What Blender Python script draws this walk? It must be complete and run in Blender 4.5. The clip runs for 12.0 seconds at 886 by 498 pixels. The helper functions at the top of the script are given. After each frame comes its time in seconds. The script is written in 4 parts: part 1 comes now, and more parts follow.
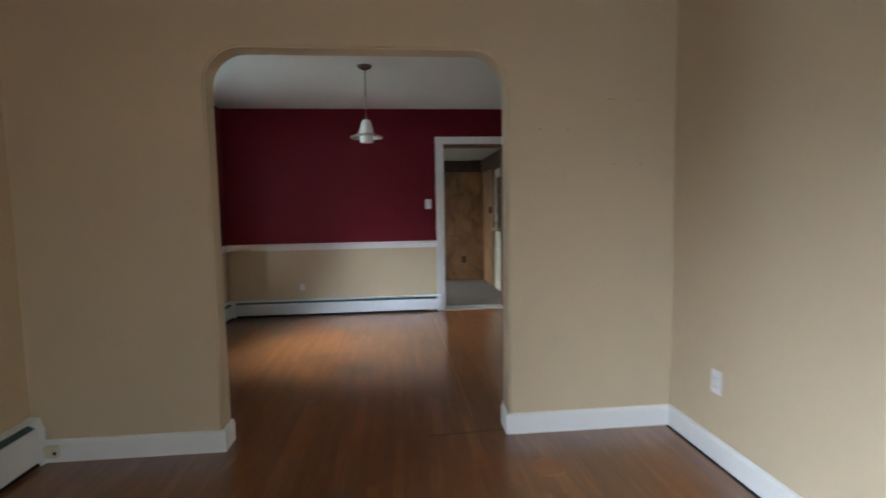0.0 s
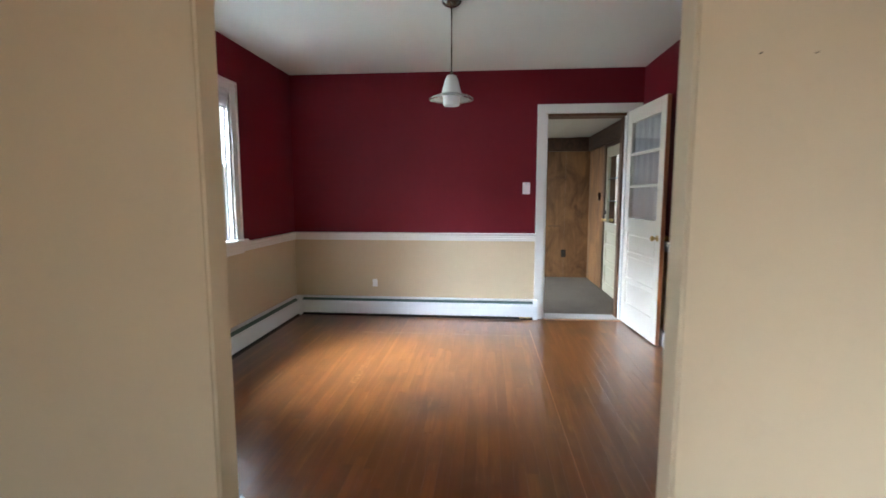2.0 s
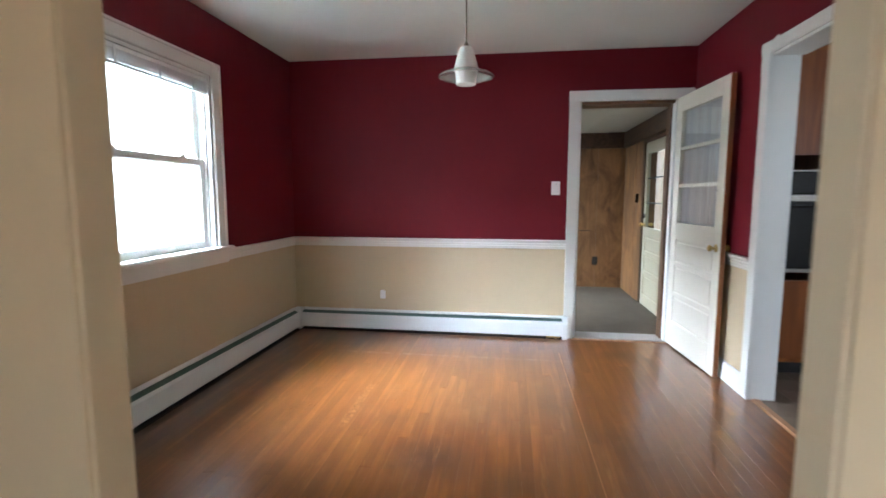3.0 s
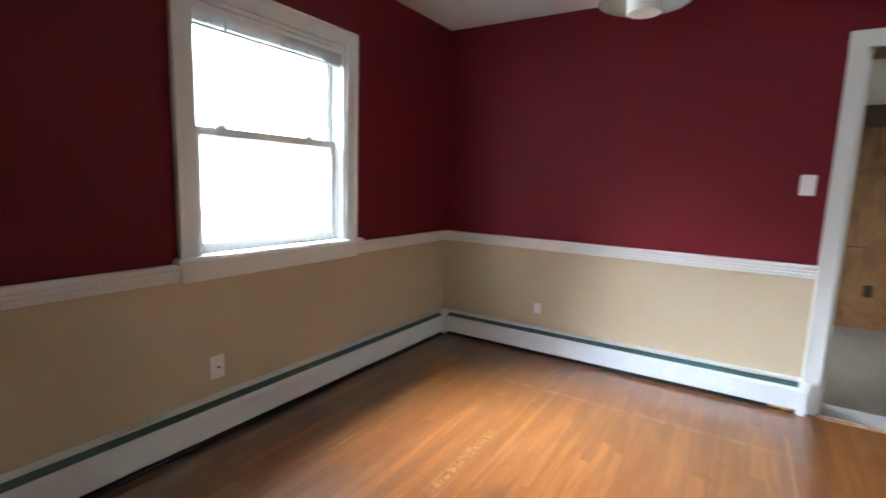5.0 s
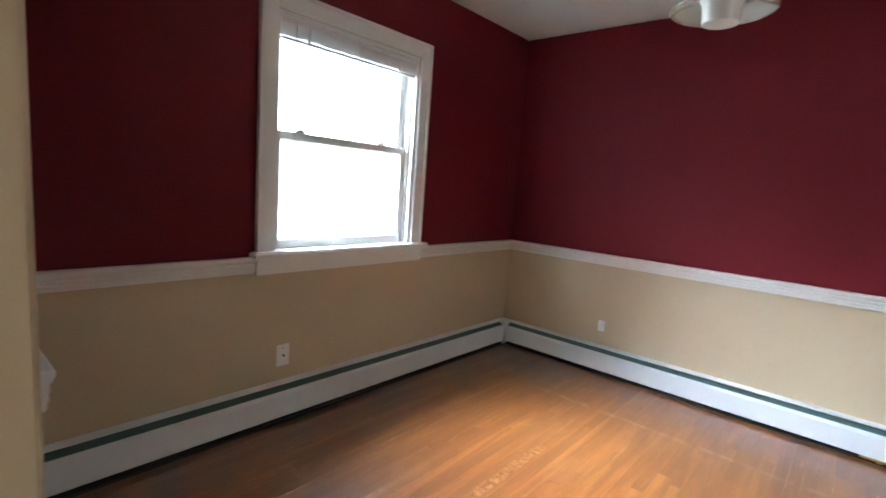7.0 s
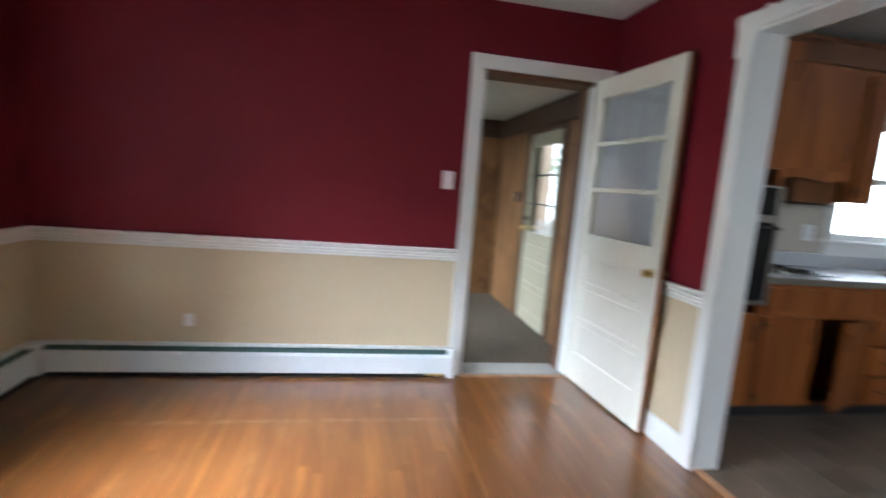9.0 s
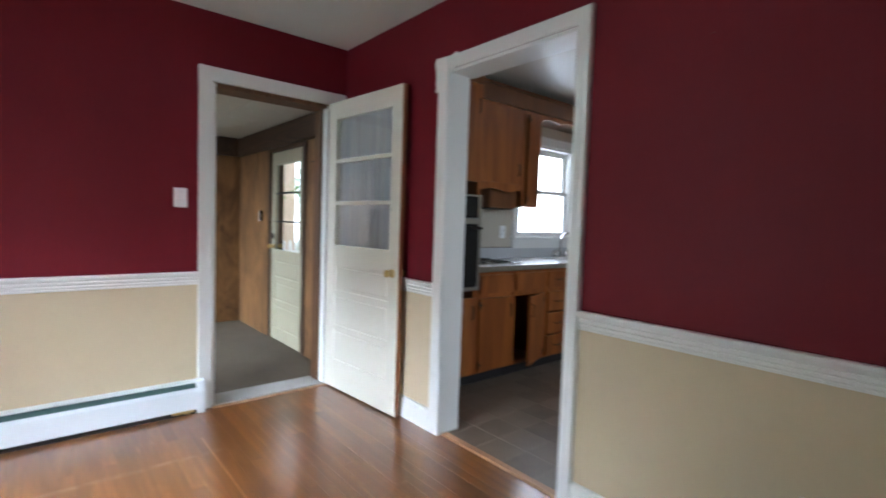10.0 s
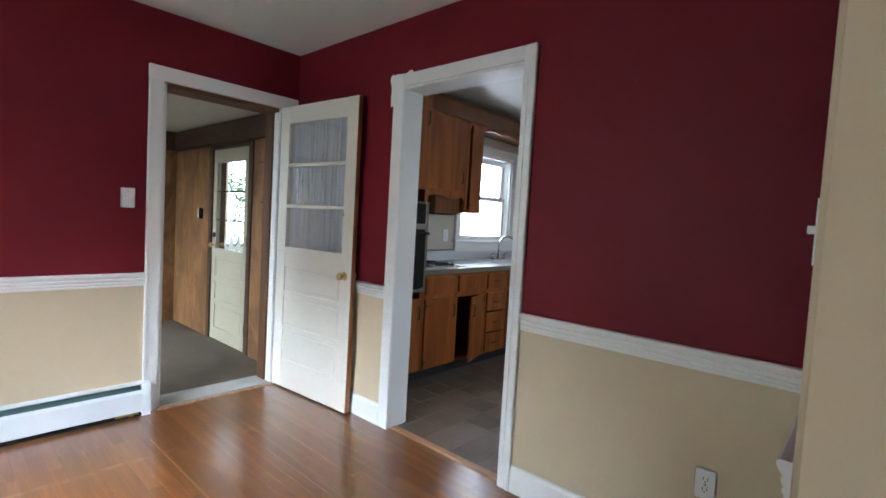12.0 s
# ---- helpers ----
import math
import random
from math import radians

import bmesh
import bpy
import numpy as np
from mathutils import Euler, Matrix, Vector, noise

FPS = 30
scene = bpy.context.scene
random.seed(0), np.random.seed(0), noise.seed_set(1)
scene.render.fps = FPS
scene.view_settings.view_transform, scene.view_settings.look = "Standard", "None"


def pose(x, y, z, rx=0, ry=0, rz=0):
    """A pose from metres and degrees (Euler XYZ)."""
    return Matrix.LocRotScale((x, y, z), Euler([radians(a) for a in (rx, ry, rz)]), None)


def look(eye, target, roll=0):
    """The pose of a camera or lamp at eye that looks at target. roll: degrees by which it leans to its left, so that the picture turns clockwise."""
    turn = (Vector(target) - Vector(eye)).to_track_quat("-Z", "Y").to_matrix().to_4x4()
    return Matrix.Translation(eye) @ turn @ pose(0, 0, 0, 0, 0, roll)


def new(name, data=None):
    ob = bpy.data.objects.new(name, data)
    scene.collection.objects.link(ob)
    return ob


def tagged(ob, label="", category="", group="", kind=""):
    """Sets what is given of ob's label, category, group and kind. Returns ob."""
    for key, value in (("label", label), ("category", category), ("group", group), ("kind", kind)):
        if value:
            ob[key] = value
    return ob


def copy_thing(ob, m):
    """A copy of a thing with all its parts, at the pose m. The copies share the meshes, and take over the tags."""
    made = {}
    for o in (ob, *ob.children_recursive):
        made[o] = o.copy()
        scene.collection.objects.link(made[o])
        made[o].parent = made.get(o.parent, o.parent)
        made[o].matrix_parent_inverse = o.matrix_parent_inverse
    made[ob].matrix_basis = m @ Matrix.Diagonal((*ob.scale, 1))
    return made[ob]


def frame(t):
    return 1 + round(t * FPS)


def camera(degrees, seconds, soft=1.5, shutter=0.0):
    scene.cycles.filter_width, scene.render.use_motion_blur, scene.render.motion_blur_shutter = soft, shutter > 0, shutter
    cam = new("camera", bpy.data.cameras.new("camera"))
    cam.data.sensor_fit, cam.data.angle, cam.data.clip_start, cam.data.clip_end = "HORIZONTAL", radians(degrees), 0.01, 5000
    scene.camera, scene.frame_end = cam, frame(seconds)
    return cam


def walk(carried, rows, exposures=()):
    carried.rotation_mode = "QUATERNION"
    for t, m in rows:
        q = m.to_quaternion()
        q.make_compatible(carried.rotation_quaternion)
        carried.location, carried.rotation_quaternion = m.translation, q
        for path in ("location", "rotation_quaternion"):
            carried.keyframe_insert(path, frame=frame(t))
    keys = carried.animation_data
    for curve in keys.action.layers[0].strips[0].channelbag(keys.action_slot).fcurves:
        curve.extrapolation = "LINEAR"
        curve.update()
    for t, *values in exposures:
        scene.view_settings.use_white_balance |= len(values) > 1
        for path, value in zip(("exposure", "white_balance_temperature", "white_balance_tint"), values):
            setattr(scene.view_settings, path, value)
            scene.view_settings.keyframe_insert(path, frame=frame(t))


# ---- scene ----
cam = camera(85.7, 12.0, soft=1.6, shutter=0.7)
PATH = [
    (0, (0.314, 0.185, 1.233), (0.499, 2.17, 1.073), -1.0),
    (0.5, (0.36, 0.416, 1.255), (0.313, 2.407, 1.07), -0.8),
    (1, (0.342, 0.614, 1.259), (0.218, 2.598, 1.041), -0.2),
    (1.5, (0.268, 0.865, 1.221), (0.14, 2.85, 1.01), -0.2),
    (2, (0.302, 1.201, 1.252), (0.12, 3.18, 1.027), 0.0),
    (2.5, (0.304, 1.489, 1.235), (0.084, 3.466, 1.019), -0.1),
    (4.5, (0.366, 2.551, 1.276), (-0.414, 4.372, 1.001), 1.7),
    (5, (0.404, 2.643, 1.271), (-0.648, 4.321, 0.991), 1.9),
    (5.5, (0.457, 2.703, 1.251), (-0.808, 4.225, 0.96), 2.0),
    (6, (0.452, 2.689, 1.262), (-0.897, 4.136, 0.973), 2.9),
    (6.5, (0.48, 2.658, 1.292), (-0.872, 4.103, 1.006), 3.6),
    (8.5, (0.282, 2.851, 1.219), (-0.054, 4.811, 1.006), 4.7),
    (9, (0.098, 2.958, 1.272), (0.475, 4.905, 1.014), 4.6),
    (9.5, (0.059, 2.985, 1.251), (1.019, 4.728, 1.047), 2.5),
    (10, (0.04, 2.82, 1.219), (1.331, 4.344, 1.109), 1.9),
    (10.5, (0.029, 2.662, 1.265), (1.425, 4.085, 1.105), 2.4),
    (11, (0.004, 2.635, 1.233), (1.421, 4.037, 1.079), 2.5),
    (11.5, (-0.104, 2.696, 1.274), (1.357, 4.054, 1.136), 3.1),
    (12, (-0.162, 2.749, 1.278), (1.325, 4.083, 1.167), 3.3),
]
EXPOSURES = [(0.0, 0.24, 5500, 5), (1.5, 1.10, 5500, 5), (2.6, 1.22, 5500, 5), (3.5, 1.26, 5500, 5), (6.0, 1.22, 5500, 5), (9.0, 1.02, 5500, 5), (12.0, 0.98, 5500, 5)]
walk(cam, [(t, look(eye, target, roll)) for t, eye, target, roll in PATH], EXPOSURES)

# ---- light ----
world = bpy.data.worlds.new("overcast_sky")
scene.world = world
world.use_nodes = True
wt = world.node_tree
wt.nodes.clear()
sky = wt.nodes.new("ShaderNodeTexSky")
sky.sky_type = "NISHITA"
sky.sun_disc = False
sky.sun_elevation = radians(52)
sky.sun_rotation = radians(150)
sky.air_density, sky.dust_density, sky.ozone_density = 1.2, 3.0, 1.0
wbg = wt.nodes.new("ShaderNodeBackground")
wbg.inputs["Strength"].default_value = 0.15
wout = wt.nodes.new("ShaderNodeOutputWorld")
wt.links.new(sky.outputs[0], wbg.inputs[0])
wt.links.new(wbg.outputs[0], wout.inputs[0])

sun = bpy.data.lights.new("sun", "SUN")
sun.energy, sun.angle, sun.color = 1.0, radians(12), (1.0, 0.95, 0.88)
sun_ob = new("sun", sun)
sun_ob.matrix_world = look((0, 0, 0), (-math.sin(radians(150)) * math.cos(radians(52)), -math.cos(radians(150)) * math.cos(radians(52)), -math.sin(radians(52))))


def window_light(name, centre, facing, width, height, watts, spread=180, color=(0.88, 0.90, 0.96)):
    """An area lamp in or outside a window's opening, standing in for daylight."""
    data = bpy.data.lights.new(name, "AREA")
    data.shape, data.size, data.size_y, data.energy, data.color, data.spread = "RECTANGLE", width, height, watts, color, radians(spread)
    ob = new(name, data)
    ob.matrix_world = look(centre, [c + f for c, f in zip(centre, facing)])
    return ob


window_light("sky_light_dining", (-3.60, 3.70, 3.30), (1, 0.20, -0.88), 1.7, 1.7, 680, 140)
window_light("garden_light_dining", (-1.87, 4.355, 1.467), (1, 0, 0.0), 0.86, 1.08, 3.5, 110, (0.97, 1.0, 0.88))
# Stand-in lamps; the living, den and kitchen south windows are unseen.
window_light("sky_light_living_west", (-3.60, -1.9, 2.90), (1, 0.58, -0.70), 2.0, 1.3, 270, 80)
window_light("sky_light_living_south", (-0.3, -4.4, 2.15), (0.25, 1, -0.30), 2.4, 1.4, 44, 120)
window_light("sky_light_den_west", (-2.6, 7.6, 2.4), (1, 0.0, -0.65), 1.8, 1.2, 130, 110)
window_light("sky_light_kitchen_south", (3.0, 0.6, 2.0), (0, 1, -0.15), 1.6, 1.2, 20, 120)
window_light("sky_light_kitchen_north", (4.065, 6.075, 1.567), (0, -1, 0), 0.82, 0.86, 14, 180)


# ---- materials ----
def nodes_of(name):
    m = bpy.data.materials.new(name)
    m.use_nodes = True
    nt = m.node_tree
    b = nt.nodes["Principled BSDF"]
    return m, nt, b


def nd(nt, kind, **values):
    n = nt.nodes.new(kind)
    for k, v in values.items():
        n.inputs[k].default_value = v
    return n


def mapped(nt, scale=(1, 1, 1), source="Position"):
    """Coordinates in metres, stretched by scale."""
    if source == "Position":
        src = nt.nodes.new("ShaderNodeNewGeometry").outputs["Position"]
    else:
        src = nt.nodes.new("ShaderNodeTexCoord").outputs["Object"]
    mp = nd(nt, "ShaderNodeMapping", Scale=scale)
    nt.links.new(src, mp.inputs["Vector"])
    return mp.outputs["Vector"]


def mix_color(nt, fac, a, b, mode="MIX"):
    n = nt.nodes.new("ShaderNodeMix")
    n.data_type, n.blend_type = "RGBA", mode
    for sock, v in ((n.inputs[0], fac), (n.inputs[6], a), (n.inputs[7], b)):
        if hasattr(v, "links"):
            nt.links.new(v, sock)
        elif isinstance(v, (int, float)):
            sock.default_value = v
        else:
            sock.default_value = (*v, 1) if len(v) == 3 else v
    return n.outputs[2]


def ramp(nt, src, a, b, lo=0.0, hi=1.0):
    n = nd(nt, "ShaderNodeMapRange")
    n.inputs["From Min"].default_value, n.inputs["From Max"].default_value = a, b
    n.inputs["To Min"].default_value, n.inputs["To Max"].default_value = lo, hi
    nt.links.new(src, n.inputs["Value"])
    return n.outputs["Result"]


def noise_of(nt, vec, scale, detail=4.0, rough=0.55, distortion=0.0):
    n = nd(nt, "ShaderNodeTexNoise", Scale=scale, Detail=detail, Roughness=rough, Distortion=distortion)
    nt.links.new(vec, n.inputs["Vector"])
    return n.outputs["Fac"]


def bump_of(nt, b, height, strength, distance=0.002):
    n = nd(nt, "ShaderNodeBump", Strength=strength, Distance=distance)
    nt.links.new(height, n.inputs["Height"])
    nt.links.new(n.outputs["Normal"], b.inputs["Normal"])


def shade(c, f):
    return tuple(min(1, v * f) for v in c)


def paint(name, color, rough=0.5, vary=0.08, fine=180, bump=0.12, stain=None, metal=0.0, blotch=1.3, gloss=0.5):
    """Painted, moulded or metal surface with roller texture, soft blotches and scuffs."""
    m, nt, b = nodes_of(name)
    v = mapped(nt)
    big = noise_of(nt, v, blotch, 5, 0.6)
    small = noise_of(nt, v, 11, 6, 0.65)
    grain = noise_of(nt, v, fine, 3, 0.5)
    c = mix_color(nt, ramp(nt, big, 0.3, 0.7), shade(color, 1 - vary), shade(color, 1 + vary))
    c = mix_color(nt, ramp(nt, small, 0.56, 0.78, 0, 0.55), c, stain or shade(color, 1 - 2.2 * vary))
    nt.links.new(c, b.inputs["Base Color"])
    b.inputs["Roughness"].default_value = rough
    b.inputs["Metallic"].default_value = metal
    b.inputs["Specular IOR Level"].default_value = gloss
    if bump:
        bump_of(nt, b, grain, bump)
    return m


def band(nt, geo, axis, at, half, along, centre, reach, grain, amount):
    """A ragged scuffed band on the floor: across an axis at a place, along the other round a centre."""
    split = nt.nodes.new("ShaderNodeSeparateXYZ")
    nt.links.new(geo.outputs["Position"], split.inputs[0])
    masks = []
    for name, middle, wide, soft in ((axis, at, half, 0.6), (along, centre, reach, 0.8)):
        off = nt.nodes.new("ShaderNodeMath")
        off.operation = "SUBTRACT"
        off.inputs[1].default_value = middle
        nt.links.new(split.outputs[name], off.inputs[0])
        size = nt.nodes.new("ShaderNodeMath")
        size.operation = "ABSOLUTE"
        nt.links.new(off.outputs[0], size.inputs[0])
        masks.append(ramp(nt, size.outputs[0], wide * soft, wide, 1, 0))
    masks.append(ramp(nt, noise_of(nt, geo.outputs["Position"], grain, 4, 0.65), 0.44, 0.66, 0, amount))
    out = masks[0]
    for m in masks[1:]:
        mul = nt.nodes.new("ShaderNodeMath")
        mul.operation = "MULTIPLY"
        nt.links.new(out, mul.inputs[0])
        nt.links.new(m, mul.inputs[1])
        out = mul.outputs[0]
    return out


def timber(name, dark, light, along="z", rough=0.45, ring=9.0, knots=False, vary=0.25, relief=0.10, stains=()):
    """Wood with grain along one axis; each piece differs by its own random number."""
    m, nt, b = nodes_of(name)
    sc = {"x": (0.55, 7, 7), "y": (7, 0.55, 7), "z": (7, 7, 0.55)}[along]
    info = nt.nodes.new("ShaderNodeObjectInfo")
    geo = nt.nodes.new("ShaderNodeNewGeometry")
    add = nt.nodes.new("ShaderNodeMath")
    nt.links.new(info.outputs["Random"], add.inputs[0])
    nt.links.new(geo.outputs["Random Per Island"], add.inputs[1])
    wrap = nt.nodes.new("ShaderNodeMath")
    wrap.operation = "FRACT"
    nt.links.new(add.outputs[0], wrap.inputs[0])
    rnd = wrap.outputs[0]
    jump = nt.nodes.new("ShaderNodeVectorMath")
    jump.operation = "SCALE"
    jump.inputs[0].default_value = (13.1, 17.7, 9.3)
    nt.links.new(rnd, jump.inputs["Scale"])
    mp = nd(nt, "ShaderNodeMapping", Scale=sc)
    nt.links.new(geo.outputs["Position"], mp.inputs["Vector"])
    off = nt.nodes.new("ShaderNodeVectorMath")
    nt.links.new(mp.outputs[0], off.inputs[0])
    nt.links.new(jump.outputs[0], off.inputs[1])
    v = off.outputs[0]
    figure = noise_of(nt, v, 1.0, 3, 0.5, 1.2)
    wave = nt.nodes.new("ShaderNodeMath")
    wave.operation = "MULTIPLY"
    nt.links.new(figure, wave.inputs[0])
    wave.inputs[1].default_value = ring
    saw = nt.nodes.new("ShaderNodeMath")
    saw.operation = "PINGPONG"
    saw.inputs[1].default_value = 1.0
    nt.links.new(wave.outputs[0], saw.inputs[0])
    fine = noise_of(nt, v, 9.0, 4, 0.6)
    c = mix_color(nt, ramp(nt, saw.outputs[0], 0.1, 0.95), dark, light)
    c = mix_color(nt, ramp(nt, fine, 0.35, 0.75, 0, 0.45), c, shade(dark, 0.75))
    c2 = mix_color(nt, ramp(nt, rnd, 0, 1, 0, vary), c, shade(dark, 0.62))
    hue = c2
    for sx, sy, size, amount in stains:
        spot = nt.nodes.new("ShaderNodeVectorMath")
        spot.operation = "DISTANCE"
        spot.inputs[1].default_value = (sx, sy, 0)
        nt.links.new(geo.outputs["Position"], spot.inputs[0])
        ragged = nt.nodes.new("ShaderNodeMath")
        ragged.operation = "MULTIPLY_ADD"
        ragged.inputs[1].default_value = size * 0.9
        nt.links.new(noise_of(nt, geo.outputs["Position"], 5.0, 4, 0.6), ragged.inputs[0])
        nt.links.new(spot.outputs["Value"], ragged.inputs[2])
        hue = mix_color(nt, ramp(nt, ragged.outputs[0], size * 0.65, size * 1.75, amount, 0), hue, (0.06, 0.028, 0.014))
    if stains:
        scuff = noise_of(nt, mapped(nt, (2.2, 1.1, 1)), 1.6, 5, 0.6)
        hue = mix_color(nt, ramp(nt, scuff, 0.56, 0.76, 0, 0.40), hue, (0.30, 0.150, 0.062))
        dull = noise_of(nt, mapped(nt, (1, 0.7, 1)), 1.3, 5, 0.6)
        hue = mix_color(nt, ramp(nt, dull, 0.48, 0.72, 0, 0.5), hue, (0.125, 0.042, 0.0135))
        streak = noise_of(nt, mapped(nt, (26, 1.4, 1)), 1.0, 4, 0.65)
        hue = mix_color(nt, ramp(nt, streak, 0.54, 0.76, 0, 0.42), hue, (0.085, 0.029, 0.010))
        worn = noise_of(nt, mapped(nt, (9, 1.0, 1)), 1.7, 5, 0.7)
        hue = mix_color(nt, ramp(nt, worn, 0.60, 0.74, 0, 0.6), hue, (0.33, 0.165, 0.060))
        hue = mix_color(nt, band(nt, geo, "Y", 5.40, 0.022, "X", -0.15, 0.95, 9.0, 0.32), hue, (0.40, 0.30, 0.24))
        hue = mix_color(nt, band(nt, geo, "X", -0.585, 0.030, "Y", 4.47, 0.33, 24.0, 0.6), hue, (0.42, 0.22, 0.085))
    if knots:
        mottle = noise_of(nt, mapped(nt, (2.5, 2.5, 1.2)), 1.6, 6, 0.65, 0.8)
        hue = mix_color(nt, ramp(nt, mottle, 0.40, 0.62, 0, 0.75), hue, shade(dark, 0.42))
        vo = nd(nt, "ShaderNodeTexVoronoi", Scale=2.2)
        nt.links.new(mapped(nt, (1, 1, 0.55)), vo.inputs["Vector"])
        hue = mix_color(nt, ramp(nt, vo.outputs["Distance"], 0.03, 0.09, 0.8, 0), hue, shade(dark, 0.3))
    nt.links.new(hue, b.inputs["Base Color"])
    b.inputs["Roughness"].default_value = rough
    if stains:
        b.inputs["Coat Weight"].default_value = 0.9
        b.inputs["Coat Roughness"].default_value = 0.20
    if relief:
        bump_of(nt, b, fine, relief, 0.001)
    return m


def glass(name, tint=(1, 1, 1), rough=0.0, ior=1.45):
    m, nt, b = nodes_of(name)
    b.inputs["Base Color"].default_value = (*tint, 1)
    b.inputs["Transmission Weight"].default_value = 1.0
    b.inputs["Roughness"].default_value = rough
    b.inputs["IOR"].default_value = ior
    return m


M = {
    "beige": paint("beige_wall_paint", (0.57, 0.468, 0.312), 0.62, 0.035, 240, 0.10, gloss=0.3),
    "red": paint("burgundy_wall_paint", (0.136, 0.0072, 0.0145), 0.6, 0.06, 240, 0.12, gloss=0.2),
    "white": paint("white_trim_paint", (0.77, 0.77, 0.74), 0.42, 0.015, 120, 0.02, stain=(0.74, 0.73, 0.69)),
    "ceiling": paint("ceiling_paint", (0.69, 0.725, 0.68), 0.8, 0.025, 130, 0.16),
    "cream": paint("cream_door_paint", (0.70, 0.67, 0.58), 0.40, 0.03, 110, 0.07, stain=(0.65, 0.60, 0.48)),
    "heater": paint("heater_enamel", (0.76, 0.79, 0.80), 0.36, 0.03, 90, 0.04, stain=(0.71, 0.73, 0.73)),
    "slot": paint("heater_slot_teal", (0.085, 0.145, 0.135), 0.6, 0.1, 60, 0.05),
    "plastic": paint("white_plastic", (0.82, 0.82, 0.82), 0.32, 0.015, 60, 0.0),
    "ivory": paint("ivory_plastic", (0.62, 0.56, 0.40), 0.4, 0.04, 60, 0.02),
    "black": paint("black_enamel", (0.010, 0.010, 0.011), 0.22, 0.1, 60, 0.02),
    "dark": paint("dark_void", (0.012, 0.010, 0.009), 0.85, 0.1, 60, 0.0),
    "brass": paint("worn_brass", (0.60, 0.43, 0.17), 0.28, 0.1, 60, 0.03, metal=1.0),
    "chrome": paint("brushed_chrome", (0.62, 0.62, 0.63), 0.20, 0.04, 60, 0.02, metal=1.0),
    "nickel": paint("satin_nickel", (0.23, 0.21, 0.185), 0.26, 0.06, 60, 0.02, metal=1.0),
    "iron": paint("hammered_dark_iron", (0.05, 0.045, 0.04), 0.5, 0.15, 60, 0.2, metal=0.6),
    "subfloor": paint("dark_subfloor", (0.035, 0.020, 0.012), 0.8, 0.2, 60, 0.1),
    "counter": paint("grey_laminate", (0.50, 0.51, 0.52), 0.28, 0.07, 400, 0.03),
    "kwall": paint("kitchen_beige_paint", (0.50, 0.45, 0.36), 0.55, 0.04, 200, 0.1),
    "gloss_ceiling": paint("glossy_ceiling_paint", (0.66, 0.64, 0.58), 0.42, 0.03, 30, 0.10),
    "carpet": paint("grey_green_carpet", (0.088, 0.068, 0.042), 0.95, 0.18, 420, 1.0, blotch=2.0),
    "carpet_pale": paint("worn_carpet_edge", (0.34, 0.33, 0.30), 0.9, 0.12, 420, 0.8, blotch=2.0),
    "tile": None,
    "grout": paint("pale_grout", (0.24, 0.215, 0.18), 0.6, 0.1, 60, 0.1),
    "glass": glass("window_glass"),
    "disc": paint("lamp_disc_glass", (0.80, 0.90, 0.86), 0.06, 0.02, 60, 0.0),
    "siding": paint("peach_siding", (0.62, 0.46, 0.34), 0.7, 0.06, 60, 0.1),
    "lawn": paint("lawn", (0.055, 0.095, 0.030), 0.9, 0.35, 40, 1.0, blotch=0.4),
    "leaf": paint("leaf_green", (0.090, 0.170, 0.055), 0.55, 0.35, 30, 0.0, blotch=3.0),
    "bark": paint("bark", (0.085, 0.065, 0.05), 0.9, 0.25, 40, 1.0),
    "roof": paint("grey_roof_felt", (0.10, 0.10, 0.10), 0.9, 0.2, 60, 0.5),
    "outer": paint("outer_wall_render", (0.55, 0.53, 0.49), 0.8, 0.06, 60, 0.3),
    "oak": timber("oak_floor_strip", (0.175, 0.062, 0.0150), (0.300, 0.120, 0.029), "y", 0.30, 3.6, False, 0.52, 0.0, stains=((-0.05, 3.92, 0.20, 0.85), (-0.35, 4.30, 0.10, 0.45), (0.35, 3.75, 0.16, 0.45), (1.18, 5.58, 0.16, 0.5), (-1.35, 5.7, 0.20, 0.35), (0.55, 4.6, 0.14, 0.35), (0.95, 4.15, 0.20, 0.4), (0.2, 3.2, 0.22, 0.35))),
    "oak_x": timber("oak_threshold", (0.34, 0.17, 0.08), (0.52, 0.30, 0.16), "y", 0.4),
    "pine": timber("knotty_pine_panel", (0.190, 0.090, 0.032), (0.330, 0.172, 0.066), "z", 0.45, 1.9, True, 0.16),
    "pine_dark": timber("dark_stained_beam", (0.055, 0.028, 0.014), (0.10, 0.052, 0.026), "y", 0.5),
    "cab": timber("amber_birch_cabinet", (0.20, 0.055, 0.011), (0.35, 0.112, 0.023), "z", 0.32, 5.0, False, 0.25),
    "cab_dark": timber("cabinet_frame_wood", (0.125, 0.042, 0.012), (0.20, 0.075, 0.022), "z", 0.36, 5.0),
    "lining": timber("brown_jamb_lining", (0.10, 0.045, 0.018), (0.17, 0.080, 0.033), "z", 0.5),
    "edge": timber("bare_door_edge", (0.26, 0.095, 0.030), (0.38, 0.15, 0.05), "z", 0.5),
}


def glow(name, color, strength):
    """An emissive surface for the blown-out white outside a window."""
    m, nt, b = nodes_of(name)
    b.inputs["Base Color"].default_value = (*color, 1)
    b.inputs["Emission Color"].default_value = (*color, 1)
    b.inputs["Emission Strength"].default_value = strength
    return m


M["backdrop_glow"] = glow("glowing_backdrop", (0.93, 0.97, 1.0), 2.0)


